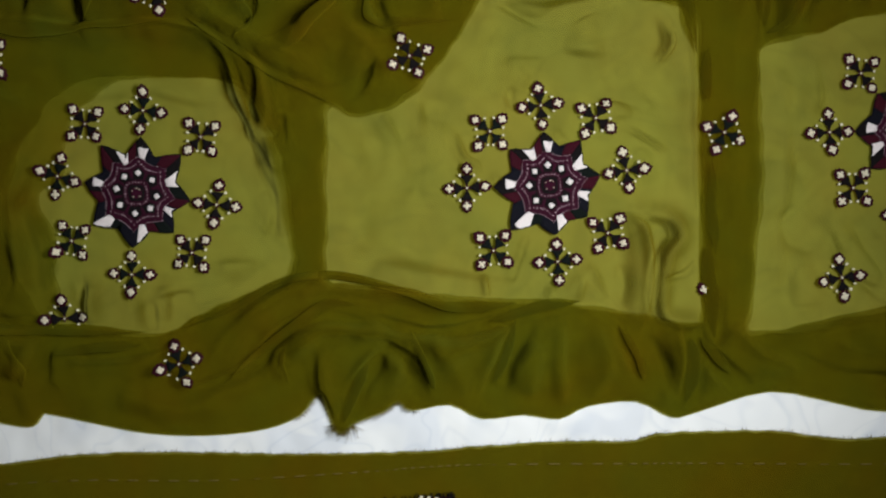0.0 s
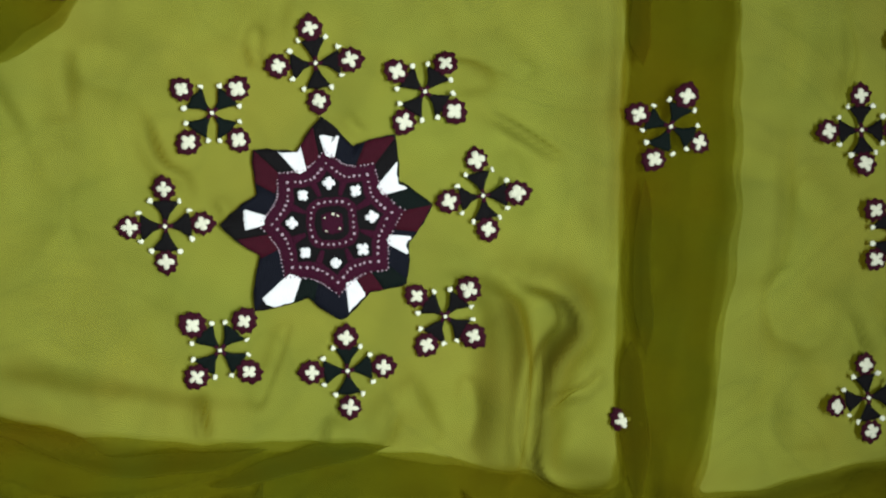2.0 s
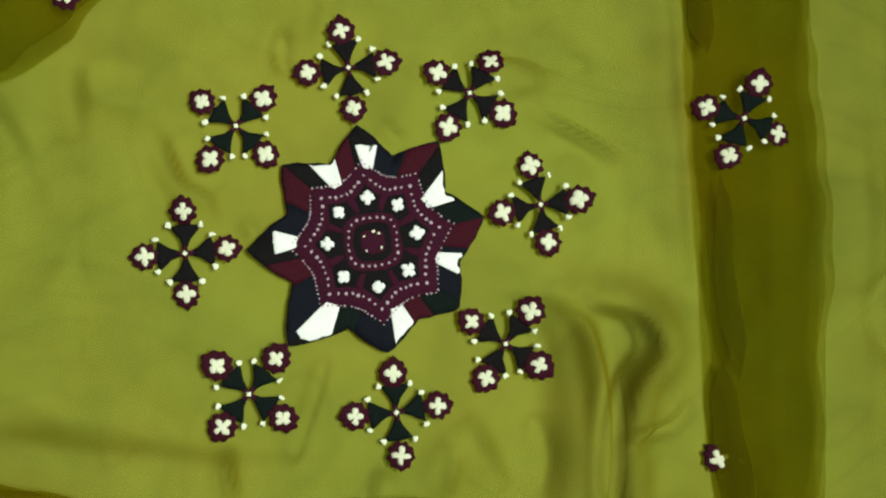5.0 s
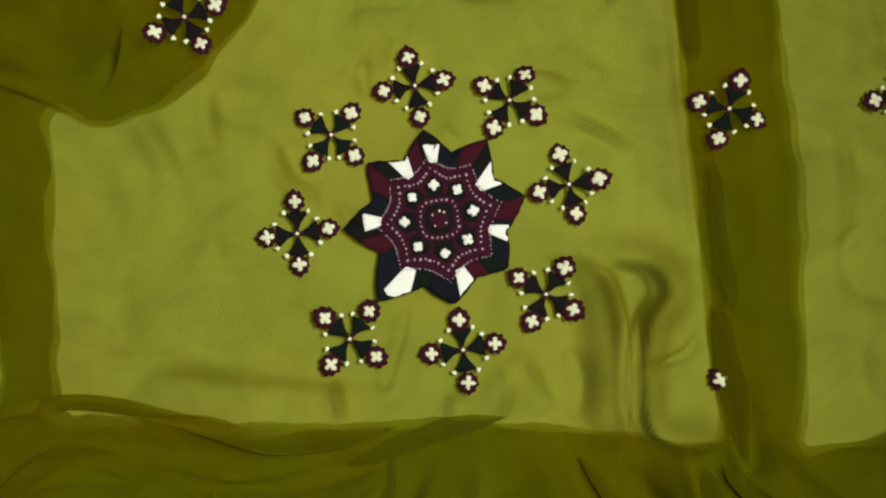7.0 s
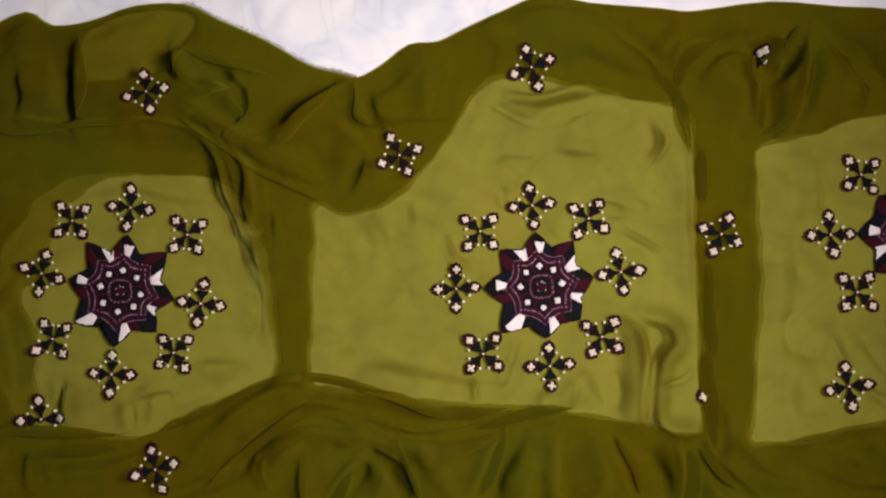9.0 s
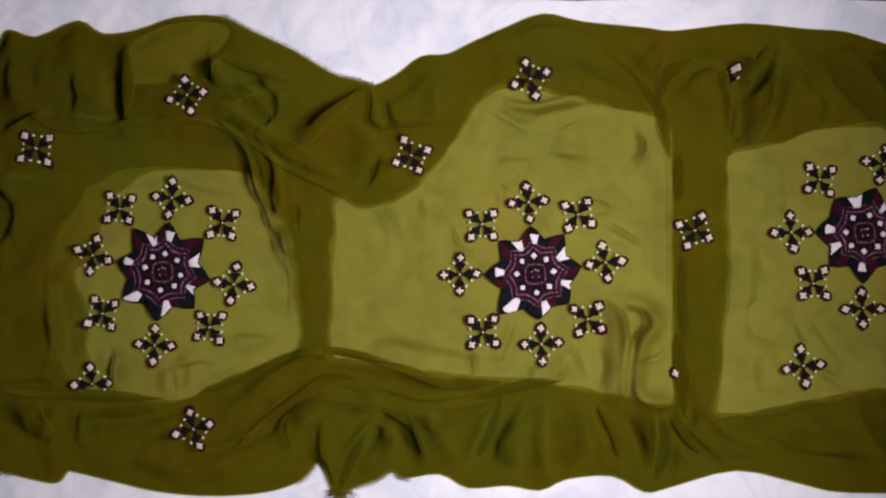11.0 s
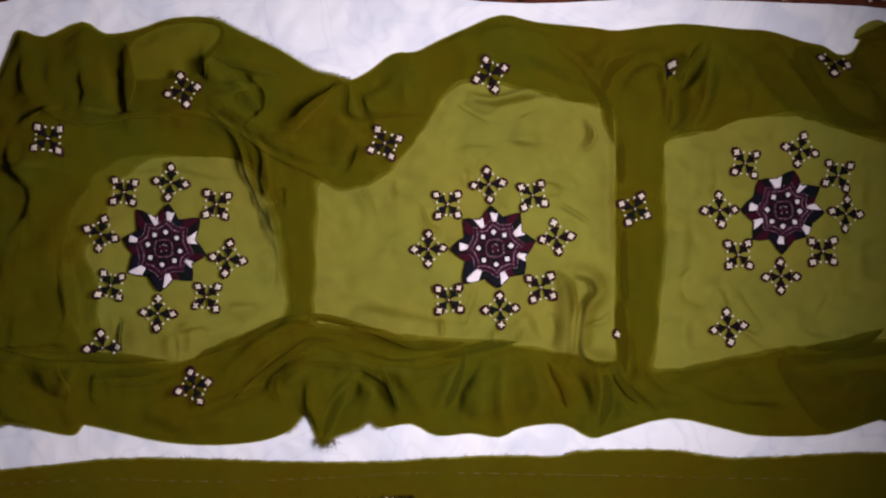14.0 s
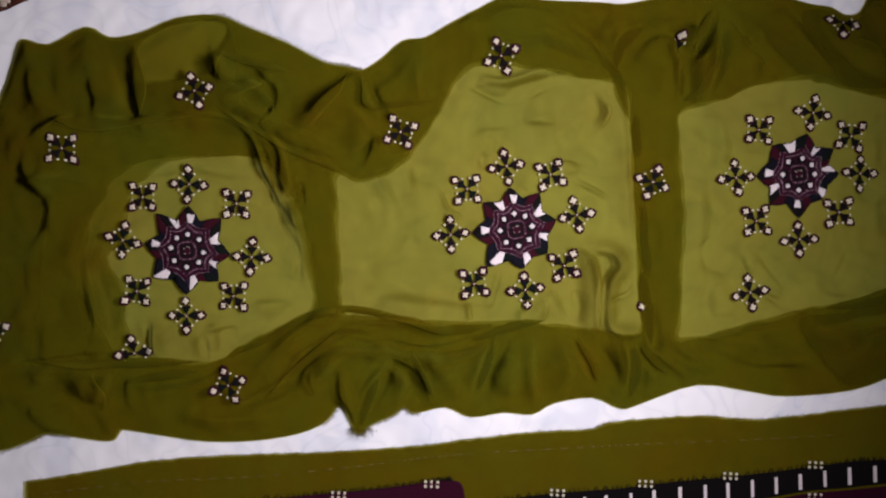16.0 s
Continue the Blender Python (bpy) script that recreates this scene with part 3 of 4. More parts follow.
crease(FLAP_FOLDS, 0.02, 0.025, (0.748, 0.529), (0.763, 0.5), (0.799, 0.469), (0.843, 0.439))
crease(FLAP_FOLDS, -0.012, 0.0092, (0.71, 0.505), (0.729, 0.462), (0.759, 0.435), (0.802, 0.422))
crease(FLAP_FOLDS, -0.006, 0.0067, (-0.5, -0.07), (-0.418, -0.058), (-0.36, -0.053), (-0.292, -0.06), (-0.225, -0.058))
crease(FLAP_FOLDS, 0.006, 0.0117, (-0.474, -0.084), (-0.399, -0.08), (-0.33, -0.092))
crease(FLAP_FOLDS, -0.009, 0.0108, (-0.354, -0.065), (-0.362, -0.103), (-0.38, -0.134))
crease(FLAP_FOLDS, -0.008, 0.0092, (-0.314, -0.084), (-0.248, -0.072), (-0.216, -0.06))
crease(FLAP_FOLDS, 0.005, 0.0117, (-0.321, -0.099), (-0.247, -0.088), (-0.182, -0.061))
crease(FLAP_FOLDS, -0.004, 0.015, (-0.348, -0.118), (-0.364, -0.161))
crease(FLAP_FOLDS, 0.008, 0.0125, (-0.149, -0.06), (-0.104, -0.011), (-0.065, 0.015), (-0.007, 0.03), (0.069, 0.022), (0.12, 0.01))
crease(FLAP_FOLDS, -0.009, 0.0067, (-0.106, -0.071), (-0.076, -0.035), (-0.036, -0.016), (0.019, -0.019))
crease(FLAP_FOLDS, 0.006, 0.01, (-0.065, -0.067), (-0.034, -0.035), (-0.002, -0.028), (0.041, -0.032))
crease(FLAP_FOLDS, -0.01, 0.0083, (0.002, -0.144), (0.015, -0.093), (0.039, -0.053))
crease(FLAP_FOLDS, 0.006, 0.0083, (-0.012, -0.137), (-0.027, -0.088), (-0.028, -0.055))
crease(FLAP_FOLDS, 0.005, 0.0117, (0.052, -0.106), (0.061, -0.055), (0.041, -0.032))
crease(FLAP_FOLDS, -0.009, 0.0067, (0.031, -0.013), (0.073, -0.021), (0.131, -0.017), (0.22, 0.016), (0.269, 0.036))
crease(FLAP_FOLDS, 0.006, 0.01, (0.1, -0.043), (0.149, -0.031), (0.197, -0.001))
crease(FLAP_FOLDS, -0.011, 0.0092, (0.207, -0.004), (0.186, -0.048), (0.176, -0.09))
crease(FLAP_FOLDS, 0.006, 0.015, (0.224, -0.024), (0.213, -0.083))
crease(FLAP_FOLDS, 0.005, 0.0133, (0.081, -0.012), (0.118, -0.05), (0.146, -0.089))
crease(FLAP_FOLDS, -0.004, 0.0117, (0.317, 0.01), (0.343, -0.029), (0.371, -0.061))
crease(FLAP_FOLDS, 0.006, 0.015, (0.28, 0.007), (0.301, -0.041), (0.287, -0.08))
crease(FLAP_FOLDS, -0.013, 0.0092, (0.393, 0.038), (0.404, 0.001), (0.413, -0.043), (0.407, -0.077))
crease(FLAP_FOLDS, -0.011, 0.0075, (0.415, 0.047), (0.426, 0.02), (0.433, -0.006))
crease(FLAP_FOLDS, -0.009, 0.0067, (0.406, 0.002), (0.441, -0.028), (0.473, -0.052))
crease(FLAP_FOLDS, 0.007, 0.0133, (0.446, 0.014), (0.482, -0.016), (0.525, -0.029))
crease(FLAP_FOLDS, 0.006, 0.0117, (0.372, 0.007), (0.384, -0.042), (0.379, -0.076))
crease(FLAP_FOLDS, 0.005, 0.015, (0.546, 0.015), (0.606, -0.005), (0.681, 0.002))
crease(FLAP_FOLDS, -0.008, 0.01, (0.644, 0.05), (0.702, 0.057), (0.751, 0.074), (0.791, 0.087))
crease(FLAP_FOLDS, 0.012, 0.015, (0.729, 0.032), (0.777, 0.053), (0.827, 0.057))
crease(FLAP_FOLDS, -0.012, 0.0092, (0.743, 0.065), (0.776, 0.071), (0.825, 0.091))
crease(FLAP_FOLDS, 0.018, 0.0167, (0.778, 0.045), (0.827, 0.057), (0.876, 0.07))
crease(FLAP_FOLDS, -0.004, 0.015, (-0.445, -0.111), (-0.4, -0.14), (-0.388, -0.172))
crease(FLAP_FOLDS, 0.005, 0.015, (-0.477, -0.13), (-0.44, -0.16))
crease(FLAP_FOLDS, -0.006, 0.0067, (0.426, 0.469), (0.449, 0.454), (0.442, 0.427))
crease(FLAP_FOLDS, 0.008, 0.01, (0.464, 0.472), (0.462, 0.446))
crease(FLAP_FOLDS, -0.006, 0.0075, (0.511, 0.468), (0.51, 0.425), (0.497, 0.381))
crease(FLAP_FOLDS, 0.006, 0.01, (0.572, 0.448), (0.567, 0.404))
crease(FLAP_FOLDS, -0.005, 0.0083, (-0.07, 0.235), (-0.021, 0.252), (0.001, 0.292))
crease(FLAP_FOLDS, -0.005, 0.0083, (0.139, 0.442), (0.126, 0.398), (0.097, 0.348))
crease(FLAP_FOLDS, 0.004, 0.0117, (0.162, 0.47), (0.204, 0.483), (0.273, 0.476))
crease(FLAP_FOLDS, -0.004, 0.0083, (0.281, 0.472), (0.317, 0.45), (0.345, 0.418))
crease(FLAP_FOLDS, 0.005, 0.0075, (0.355, 0.402), (0.376, 0.336), (0.387, 0.277))
crease(FLAP_FOLDS, -0.005, 0.0083, (-0.196, 0.385), (-0.149, 0.347), (-0.154, 0.316))
crease(FLAP_FOLDS, 0.003, 0.0117, (-0.417, 0.382), (-0.398, 0.324), (-0.403, 0.293))
crease(FLAP_FOLDS, -0.005, 0.0083, (-0.177, -0.115), (-0.129, -0.094), (-0.09, -0.069))
crease(FLAP_FOLDS, 0.004, 0.0133, (-0.259, -0.127), (-0.191, -0.137), (-0.133, -0.131))
crease(FLAP_FOLDS, -0.008, 0.0083, (0.094, -0.11), (0.077, -0.062), (0.037, -0.037))
crease(FLAP_FOLDS, 0.005, 0.01, (0.247, 0.003), (0.247, -0.046), (0.26, -0.095))
crease(FLAP_FOLDS, -0.007, 0.0083, (0.317, 0.01), (0.337, -0.03), (0.365, -0.064))
crease(FLAP_FOLDS, -0.005, 0.0083, (0.33, 0.003), (0.367, -0.035), (0.387, -0.075))
crease(FLAP_FOLDS, -0.005, 0.01, (0.524, -0.012), (0.583, -0.032), (0.65, -0.025))
crease(FLAP_FOLDS, 0.006, 0.0117, (0.496, 0.018), (0.554, 0.024), (0.62, 0.038))
crease(FLAP_FOLDS, -0.006, 0.0083, (0.396, 0.474), (0.367, 0.459), (0.355, 0.428))
crease(FLAP_FOLDS, -0.009, 0.0067, (0.454, 0.437), (0.458, 0.394), (0.467, 0.365))
crease(FLAP_FOLDS, -0.008, 0.0075, (0.488, 0.496), (0.478, 0.456), (0.467, 0.438))
crease(FLAP_FOLDS, -0.008, 0.0133, (0.531, 0.487), (0.572, 0.448), (0.608, 0.417))
crease(FLAP_FOLDS, -0.008, 0.0108, (0.627, 0.5), (0.656, 0.464), (0.701, 0.421), (0.753, 0.405))
crease(FLAP_FOLDS, -0.008, 0.0083, (0.201, 0.003), (0.184, -0.044), (0.171, -0.087))
crease(FLAP_FOLDS, -0.006, 0.0067, (0.196, 0.011), (0.228, 0.02), (0.257, 0.028))
crease(FLAP_FOLDS, -0.009, 0.0075, (0.393, 0.034), (0.411, -0.014), (0.407, -0.065), (0.392, -0.083))
crease(FLAP_FOLDS, -0.006, 0.0075, (0.406, -0.007), (0.434, -0.037), (0.46, -0.056))

LEFT_RING = [
    (-0.267, 0.206), (-0.196, 0.181), (-0.17, 0.103), (-0.194, 0.044), (-0.262, 0.012), (-0.336, 0.045),
    (-0.359, 0.119), (-0.334, 0.184),
]

CENTRE_RING = [
    (0.2, 0.255), (0.266, 0.246), (0.308, 0.188), (0.293, 0.112), (0.237, 0.073), (0.16, 0.079),
    (0.122, 0.15), (0.143, 0.219),
]

RIGHT_RING = [
    (0.653, 0.357), (0.712, 0.325), (0.729, 0.27), (0.7, 0.211), (0.643, 0.168), (0.577, 0.192),
    (0.543, 0.255), (0.574, 0.328),
]

STARS = ((-0.265, 0.108, LEFT_RING, 0), (0.219, 0.162, CENTRE_RING, 0), (0.636, 0.265, RIGHT_RING, 6))

# scattered flowers: place, turn, and the arms that the folds leave bare
SCATTERED = [
    (-0.258, 0.340, 19, (0, 1, 2, 3), True),
    (0.041, 0.297, 30, (0, 1, 2, 3), True),
    (0.184, 0.417, 24, (0, 1, 2, 3), True),
    (0.417, 0.242, 73, (0, 1, 2, 3), True),
    (0.573, 0.085, 17, (0, 1, 2, 3), True),
    (-0.193, -0.086, 26, (0, 1, 2, 3), True),
    (-0.445, 0.248, 47, (0, 1, 2, 3), True),
    (-0.336, -0.047, 8, (0, 1, 2), True),
    (-0.535, -0.022, 20, (0, 1, 2, 3), True),
    (0.687, 0.491, 80, (1, 2, 3), True),
    (0.443, 0.437, 76, (0,), True),
    (0.427, 0.040, 40, (1,), False),
]

STEP = 0.0025
gx, gy = grid(-0.70, 1.0, -0.24, 0.62, STEP)
outline = np.array(spline(TOP_EDGE, 3).tolist() + spline(BOTTOM_EDGE, 3).tolist())
within = inside_of(gx, gy, outline)
panels = np.full(gx.shape, -1.0)
for w in (LEFT_WINDOW, CENTRE_WINDOW, RIGHT_WINDOW):
    panels = np.maximum(panels, inside_of(gx, gy, spline(w, 4, True)))
panels += 0.0012 * ripple(gx, gy, 21, 0.05)

# dense stitching stiffens the cloth, so folds die away under it
limp = np.ones(gx.shape)
for x, y, ring, _ in STARS:
    limp *= 1 - 0.8 * np.exp(-(np.hypot(gx - x, gy - y) / 0.07) ** 6)
for x, y in [p for _, _, ring, _ in STARS for p in ring] + [f[:2] for f in SCATTERED if len(f[3]) > 2]:
    limp *= 1 - 0.75 * np.exp(-(np.hypot(gx - x, gy - y) / 0.031) ** 4)

rim_fall = smoothstep(within / 0.015)
base_z = 0.0005 + rim_fall * limp * (folded(gx, gy, BASE_FOLDS) + 0.0031 * ripple(gx, gy, 5, 0.10) + 0.0013 * ripple(gx, gy, 6, 0.05))
base_z = np.maximum(base_z + 0.0008, -0.0022)
flap_field = np.minimum(-panels, within - 0.0015)
lip = smoothstep(-panels / 0.075) * smoothstep((within - 0.0015) / 0.08)
free = smoothstep(flap_field / 0.008)
loft = 0.0012 * free + 0.016 * lip + free * limp * folded(gx, gy, FLAP_FOLDS) + lip * limp * (0.0036 * ripple(gx, gy, 8, 0.11) + 0.0017 * ripple(gx, gy, 9, 0.04))
flap_z = base_z + 0.0009 + 0.5 * (loft + np.sqrt(loft * loft + (0.003 * free) ** 2))
# lower ply carried about 36 mm into the left panel, to darken its left side
lower_field = flap_field + 0.036 * smoothstep((-0.29 - gx) / 0.07) * smoothstep((gy + 0.06) / 0.05) * (1 + 0.25 * ripple(gx, gy, 43, 0.1))
extra_field = np.full(gx.shape, -1.0)
tucks = []
for w in (LEFT_TUCK, HEAP_TUCK, LOW_TUCK):
    tucks.append(np.minimum(inside_of(gx, gy, spline(w, 4, True)) + 0.0015 * ripple(gx, gy, 23, 0.06), flap_field - 0.002))
    if w is LEFT_TUCK:
        tucks[-1] = np.minimum(tucks[-1], -inside_of(gx, gy, spline(TOP_WINDOW, 4, True)))
    extra_field = np.maximum(extra_field, tucks[-1])
extra_z = flap_z + 0.0009 + smoothstep(extra_field / 0.02) * (0.003 + 0.0015 * ripple(gx, gy, 24, 0.08))
TOP_Z = np.where(extra_field > 0, extra_z, np.where(lower_field > 0, flap_z + 0.0004, base_z))


def lie(x, y):
    """Height of the shawl's upper face at a place in the plan."""
    u, v = (np.asarray(x) - gx[0, 0]) / STEP, (np.asarray(y) - gy[0, 0]) / STEP
    i, j = np.clip(v.astype(int), 0, gx.shape[0] - 2), np.clip(u.astype(int), 0, gx.shape[1] - 2)
    a, b = u - j, v - i
    return (1 - b) * ((1 - a) * TOP_Z[i, j] + a * TOP_Z[i, j + 1]) + b * ((1 - a) * TOP_Z[i + 1, j] + a * TOP_Z[i + 1, j + 1])


shawl = tagged(new("shawl"), "crumpled olive-green muslin shawl with embroidered flowers, spread on a white sheet", "shawl")
verts, faces = cut_sheet(gx, gy, within, base_z)
mesh_from("cloth", verts, faces, SHAWL, shawl, "sheer single layer of olive muslin")
verts, faces = cut_sheet(gx, gy, np.minimum(lower_field, within - 0.0015), flap_z)
mesh_from("folded_layer", verts, faces, PLY, shawl, "rumpled second layer where the muslin is folded over")
# the fold's upper ply lies back from its edge, but is drawn taut along the straight hem
hem = np.exp(-((gx - 0.40) / 0.035) ** 2) * smoothstep((0.40 - gy) / 0.05)
upper = flap_field - (0.001 + 0.005 * (1 - hem) * (0.6 + 0.6 * ripple(gx, gy, 41, 0.12)).clip(0.0, 1.5)) * smoothstep((within - 0.02) / 0.03)
upper = np.minimum(upper, -inside_of(gx, gy, spline(TOP_WINDOW, 4, True)))
verts, faces = cut_sheet(gx, gy, upper, flap_z + 0.0005)
mesh_from("folded_layer", verts, faces, PLY, shawl, "upper ply of the folded-over muslin")
for tuck in tucks:
    verts, faces = cut_sheet(gx, gy, tuck, extra_z)
    mesh_from("tucked_layer", verts, faces, SHAWL, shawl, "third layer of muslin where the folds pile up")


# sharp pressed pleats, where the cloth doubles back on itself
def pleat(width, lean, *line):
    """A narrow fold that lies over to one side: a slope, a rounded crest and a lip tucked under it, tapering to its ends."""
    way_line = spline(line, 7)
    d = np.gradient(way_line, axis=0)
    d /= np.linalg.norm(d, axis=1)[:, None] + 1e-12
    side = np.stack([-d[:, 1], d[:, 0]], 1) * lean
    section = ((-1.25, 0.0), (-0.8, 0.14), (-0.2, 0.40), (0.45, 0.58), (0.85, 0.55), (1.0, 0.40), (0.8, 0.27), (0.3, 0.19), (-0.2, 0.12))
    n, m = len(way_line), len(section)
    verts, faces = [], []
    for i, (c, q) in enumerate(zip(way_line, side)):
        s = (i + 0.15) / (n - 0.7)
        taper = math.sin(math.pi * s) ** 1.3 * (1 + 0.22 * math.sin(9.0 * s + 40 * width))
        for across, up in section:
            u, v = c + q * across * 0.5 * width * taper
            verts.append((u, v, float(lie(u, v)) + 0.0007 + up * min(0.7 * width, 0.011) * taper))
        if i:
            k = m * i
            faces += [(k - m + j, k + j, k + j + 1, k - m + j + 1) for j in range(m - 1)]
    return mesh_from("pleat", verts, faces, SHAWL, shawl, "dark pleat where the muslin doubles back")


pleat(0.0234, 1, (-0.355, 0.404), (-0.341, 0.355), (-0.336, 0.298))
pleat(0.0138, -1, (-0.458, 0.282), (-0.396, 0.279), (-0.303, 0.298), (-0.225, 0.311))
pleat(0.0138, -1, (-0.224, 0.396), (-0.178, 0.387), (-0.121, 0.376))
pleat(0.0106, 1, (-0.223, 0.393), (-0.228, 0.376), (-0.227, 0.359))
pleat(0.0138, -1, (-0.217, 0.336), (-0.185, 0.349), (-0.163, 0.355))
pleat(0.0117, 1, (-0.165, 0.349), (-0.148, 0.319), (-0.162, 0.295))
pleat(0.0106, -1, (-0.223, 0.317), (-0.196, 0.303), (-0.167, 0.289), (-0.130, 0.268), (-0.083, 0.250), (-0.036, 0.230))
pleat(0.0160, 1, (-0.042, 0.382), (-0.055, 0.347), (-0.080, 0.316), (-0.110, 0.284))
pleat(0.0128, -1, (-0.023, 0.384), (-0.014, 0.357), (-0.009, 0.335), (0.031, 0.334), (0.091, 0.346))
pleat(0.0117, -1, (-0.474, 0.271), (-0.448, 0.289), (-0.418, 0.274))
pleat(0.0138, 1, (0.319, 0.445), (0.339, 0.419), (0.358, 0.398), (0.367, 0.366), (0.379, 0.333))
pleat(0.0170, -1, (0.357, 0.410), (0.362, 0.439), (0.396, 0.471))
pleat(0.0120, 1, (0.389, 0.340), (0.392, 0.305), (0.395, 0.276))
pleat(0.0149, -1, (0.494, 0.499), (0.480, 0.469), (0.470, 0.436))
pleat(0.0128, 1, (0.432, 0.449), (0.449, 0.414), (0.457, 0.370))
pleat(0.0096, -1, (0.457, 0.364), (0.478, 0.378), (0.486, 0.413))
pleat(0.0234, 1, (0.602, 0.494), (0.639, 0.464), (0.675, 0.434), (0.711, 0.410), (0.769, 0.399))
pleat(0.0383, 1, (0.724, 0.519), (0.741, 0.481), (0.765, 0.464))
pleat(0.0319, -1, (0.717, 0.532), (0.744, 0.544), (0.773, 0.536))
pleat(0.0138, -1, (-0.481, -0.065), (-0.414, -0.066), (-0.353, -0.062), (-0.298, -0.058), (-0.237, -0.054))
pleat(0.0138, -1, (-0.338, -0.088), (-0.290, -0.077), (-0.241, -0.069))
pleat(0.0106, -1, (-0.199, -0.047), (-0.141, -0.019), (-0.089, 0.017), (-0.035, 0.032), (0.032, 0.028), (0.066, 0.024))
pleat(0.0138, 1, (-0.141, -0.107), (-0.102, -0.064), (-0.062, -0.027), (-0.026, -0.000), (0.013, 0.001))
pleat(0.0138, -1, (0.002, -0.141), (0.014, -0.101), (0.026, -0.067))
pleat(0.0128, -1, (0.021, 0.024), (0.066, 0.021), (0.112, 0.009), (0.159, 0.013), (0.194, 0.021))
pleat(0.0128, 1, (0.071, -0.023), (0.092, -0.059), (0.107, -0.091))
pleat(0.0117, 1, (-0.388, -0.074), (-0.379, -0.101), (-0.378, -0.134))
pleat(0.0096, 1, (-0.072, -0.056), (-0.074, -0.078), (-0.065, -0.099))
pleat(0.0138, -1, (0.161, -0.005), (0.193, 0.007), (0.230, 0.021), (0.268, 0.029))
pleat(0.0117, 1, (0.193, 0.002), (0.187, -0.043), (0.174, -0.078))
pleat(0.0117, -1, (0.316, 0.004), (0.342, -0.032), (0.350, -0.058))
pleat(0.0160, 1, (0.401, -0.002), (0.407, -0.020), (0.410, -0.046), (0.400, -0.081))
pleat(0.0138, -1, (0.412, 0.000), (0.427, -0.016), (0.454, -0.041))
pleat(0.0170, 1, (0.410, 0.109), (0.418, 0.065), (0.430, 0.000))
pleat(0.0117, 1, (0.406, 0.210), (0.413, 0.150), (0.420, 0.100))
pleat(0.0170, -1, (0.688, 0.067), (0.737, 0.076), (0.769, 0.088), (0.801, 0.108))
pleat(0.0362, -1, (0.786, -0.027), (0.801, -0.011), (0.828, 0.000))


# frayed edges
rnd = random.Random(7)
starts, ways, lengths = [], [], []
for edge, up, spans in ((spline(TOP_EDGE, 30), 1, ((-0.24, -0.02),)), (spline(BOTTOM_EDGE, 30), -1, ((-0.055, 0.09), (-0.56, -0.42)))):
    way = np.gradient(edge, axis=0)
    for p, w in zip(edge, way):
        if any(a < p[0] < b for a, b in spans):
            a = math.atan2(w[0], -w[1]) if (w[0] > 0) == (up > 0) else math.atan2(-w[0], w[1])
            if math.sin(a) * up < -0.5:
                a += math.pi
            starts.append((p[0], p[1], 0.001))
            ways.append(a + rnd.uniform(-0.5, 0.5))
            lengths.append(rnd.uniform(0.002, 0.006))
for i in range(45):
    a = -1.57 + rnd.uniform(-1.0, 1.0)
    starts.append((0.004 + 0.012 * (a + 1.57), -0.146 + 0.004 * abs(a + 1.57), 0.001))
    ways.append(a)
    lengths.append(rnd.uniform(0.006, 0.02))
threads("fringe", starts, ways, lengths, FRAY, shawl, "frayed loose olive threads along the cut edge")


# ---- embroidery ----
ragged = random.Random(1)


def rest_plane(p):
    """Heights at the points p of a stiff patch that rests on the cloth there."""
    c = p.mean(0)
    q = np.vstack([p, c, c + (p - c) * 0.5])
    z = lie(q[:, 0], q[:, 1])
    m = np.column_stack([q - c, np.ones(len(q))])
    k = np.linalg.lstsq(m, z, rcond=None)[0]
    lift = float((z - m @ k).max())
    return lambda s: np.column_stack([s - c, np.ones(len(s))]) @ k + 0.55 * lift


def stitched(name, outline, base, thick, mat, parent, label="", rings=(1.0, 0.93, 0.55), plane=None):
    """A padded patch of stitches that follows the cloth, over a star-shaped outline."""
    o = np.array(outline, float)
    c = o.mean(0)
    n = len(o)
    ragged.seed(int(abs(c[0] * 7919 + c[1] * 104729) * 1e4) % 99991)
    o = o + np.array([(ragged.uniform(-1, 1), ragged.uniform(-1, 1)) for _ in range(n)]) * min(0.00045, 0.05 * np.ptp(o, axis=0).max())
    verts, faces = [], []
    stiff = np.ptp(o, axis=0).max() < 0.022
    height = plane if plane else rest_plane(o) if stiff else (lambda s: lie(s[:, 0], s[:, 1]))
    for k, r in enumerate(rings):
        p = c + (o - c) * r
        z = height(p) + base + (0.0 if k == 0 else thick * (0.8 if k == 1 else 1.0))
        verts += [(a, b, h) for (a, b), h in zip(p, z)]
        if k:
            faces += [((k - 1) * n + i, (k - 1) * n + (i + 1) % n, k * n + (i + 1) % n, k * n + i) for i in range(n)]
    verts.append((c[0], c[1], float(height(c[None, :])[0]) + base + thick))
    last = (len(rings) - 1) * n
    faces += [(last + i, last + (i + 1) % n, len(verts) - 1) for i in range(n)]
    return mesh_from(name, verts, faces, mat, parent, label)


def turned(points, x, y, degrees):
    a = radians(degrees)
    return [(x + u * math.cos(a) - v * math.sin(a), y + u * math.sin(a) + v * math.cos(a)) for u, v in points]


def round_shape(r, count, scallop=0.0, lobes=8, squash=1.0):
    return [((r + scallop * math.cos(lobes * t)) * math.cos(t), squash * (r + scallop * math.cos(lobes * t)) * math.sin(t)) for t in (2 * math.pi * i / count for i in range(count))]


def cross_shape(r, w):
    pts = []
    for k in range(4):
        pts += turned([(w, -w), (r * 0.85, -w), (r, 0), (r * 0.85, w)], 0, 0, 90 * k)
    return pts


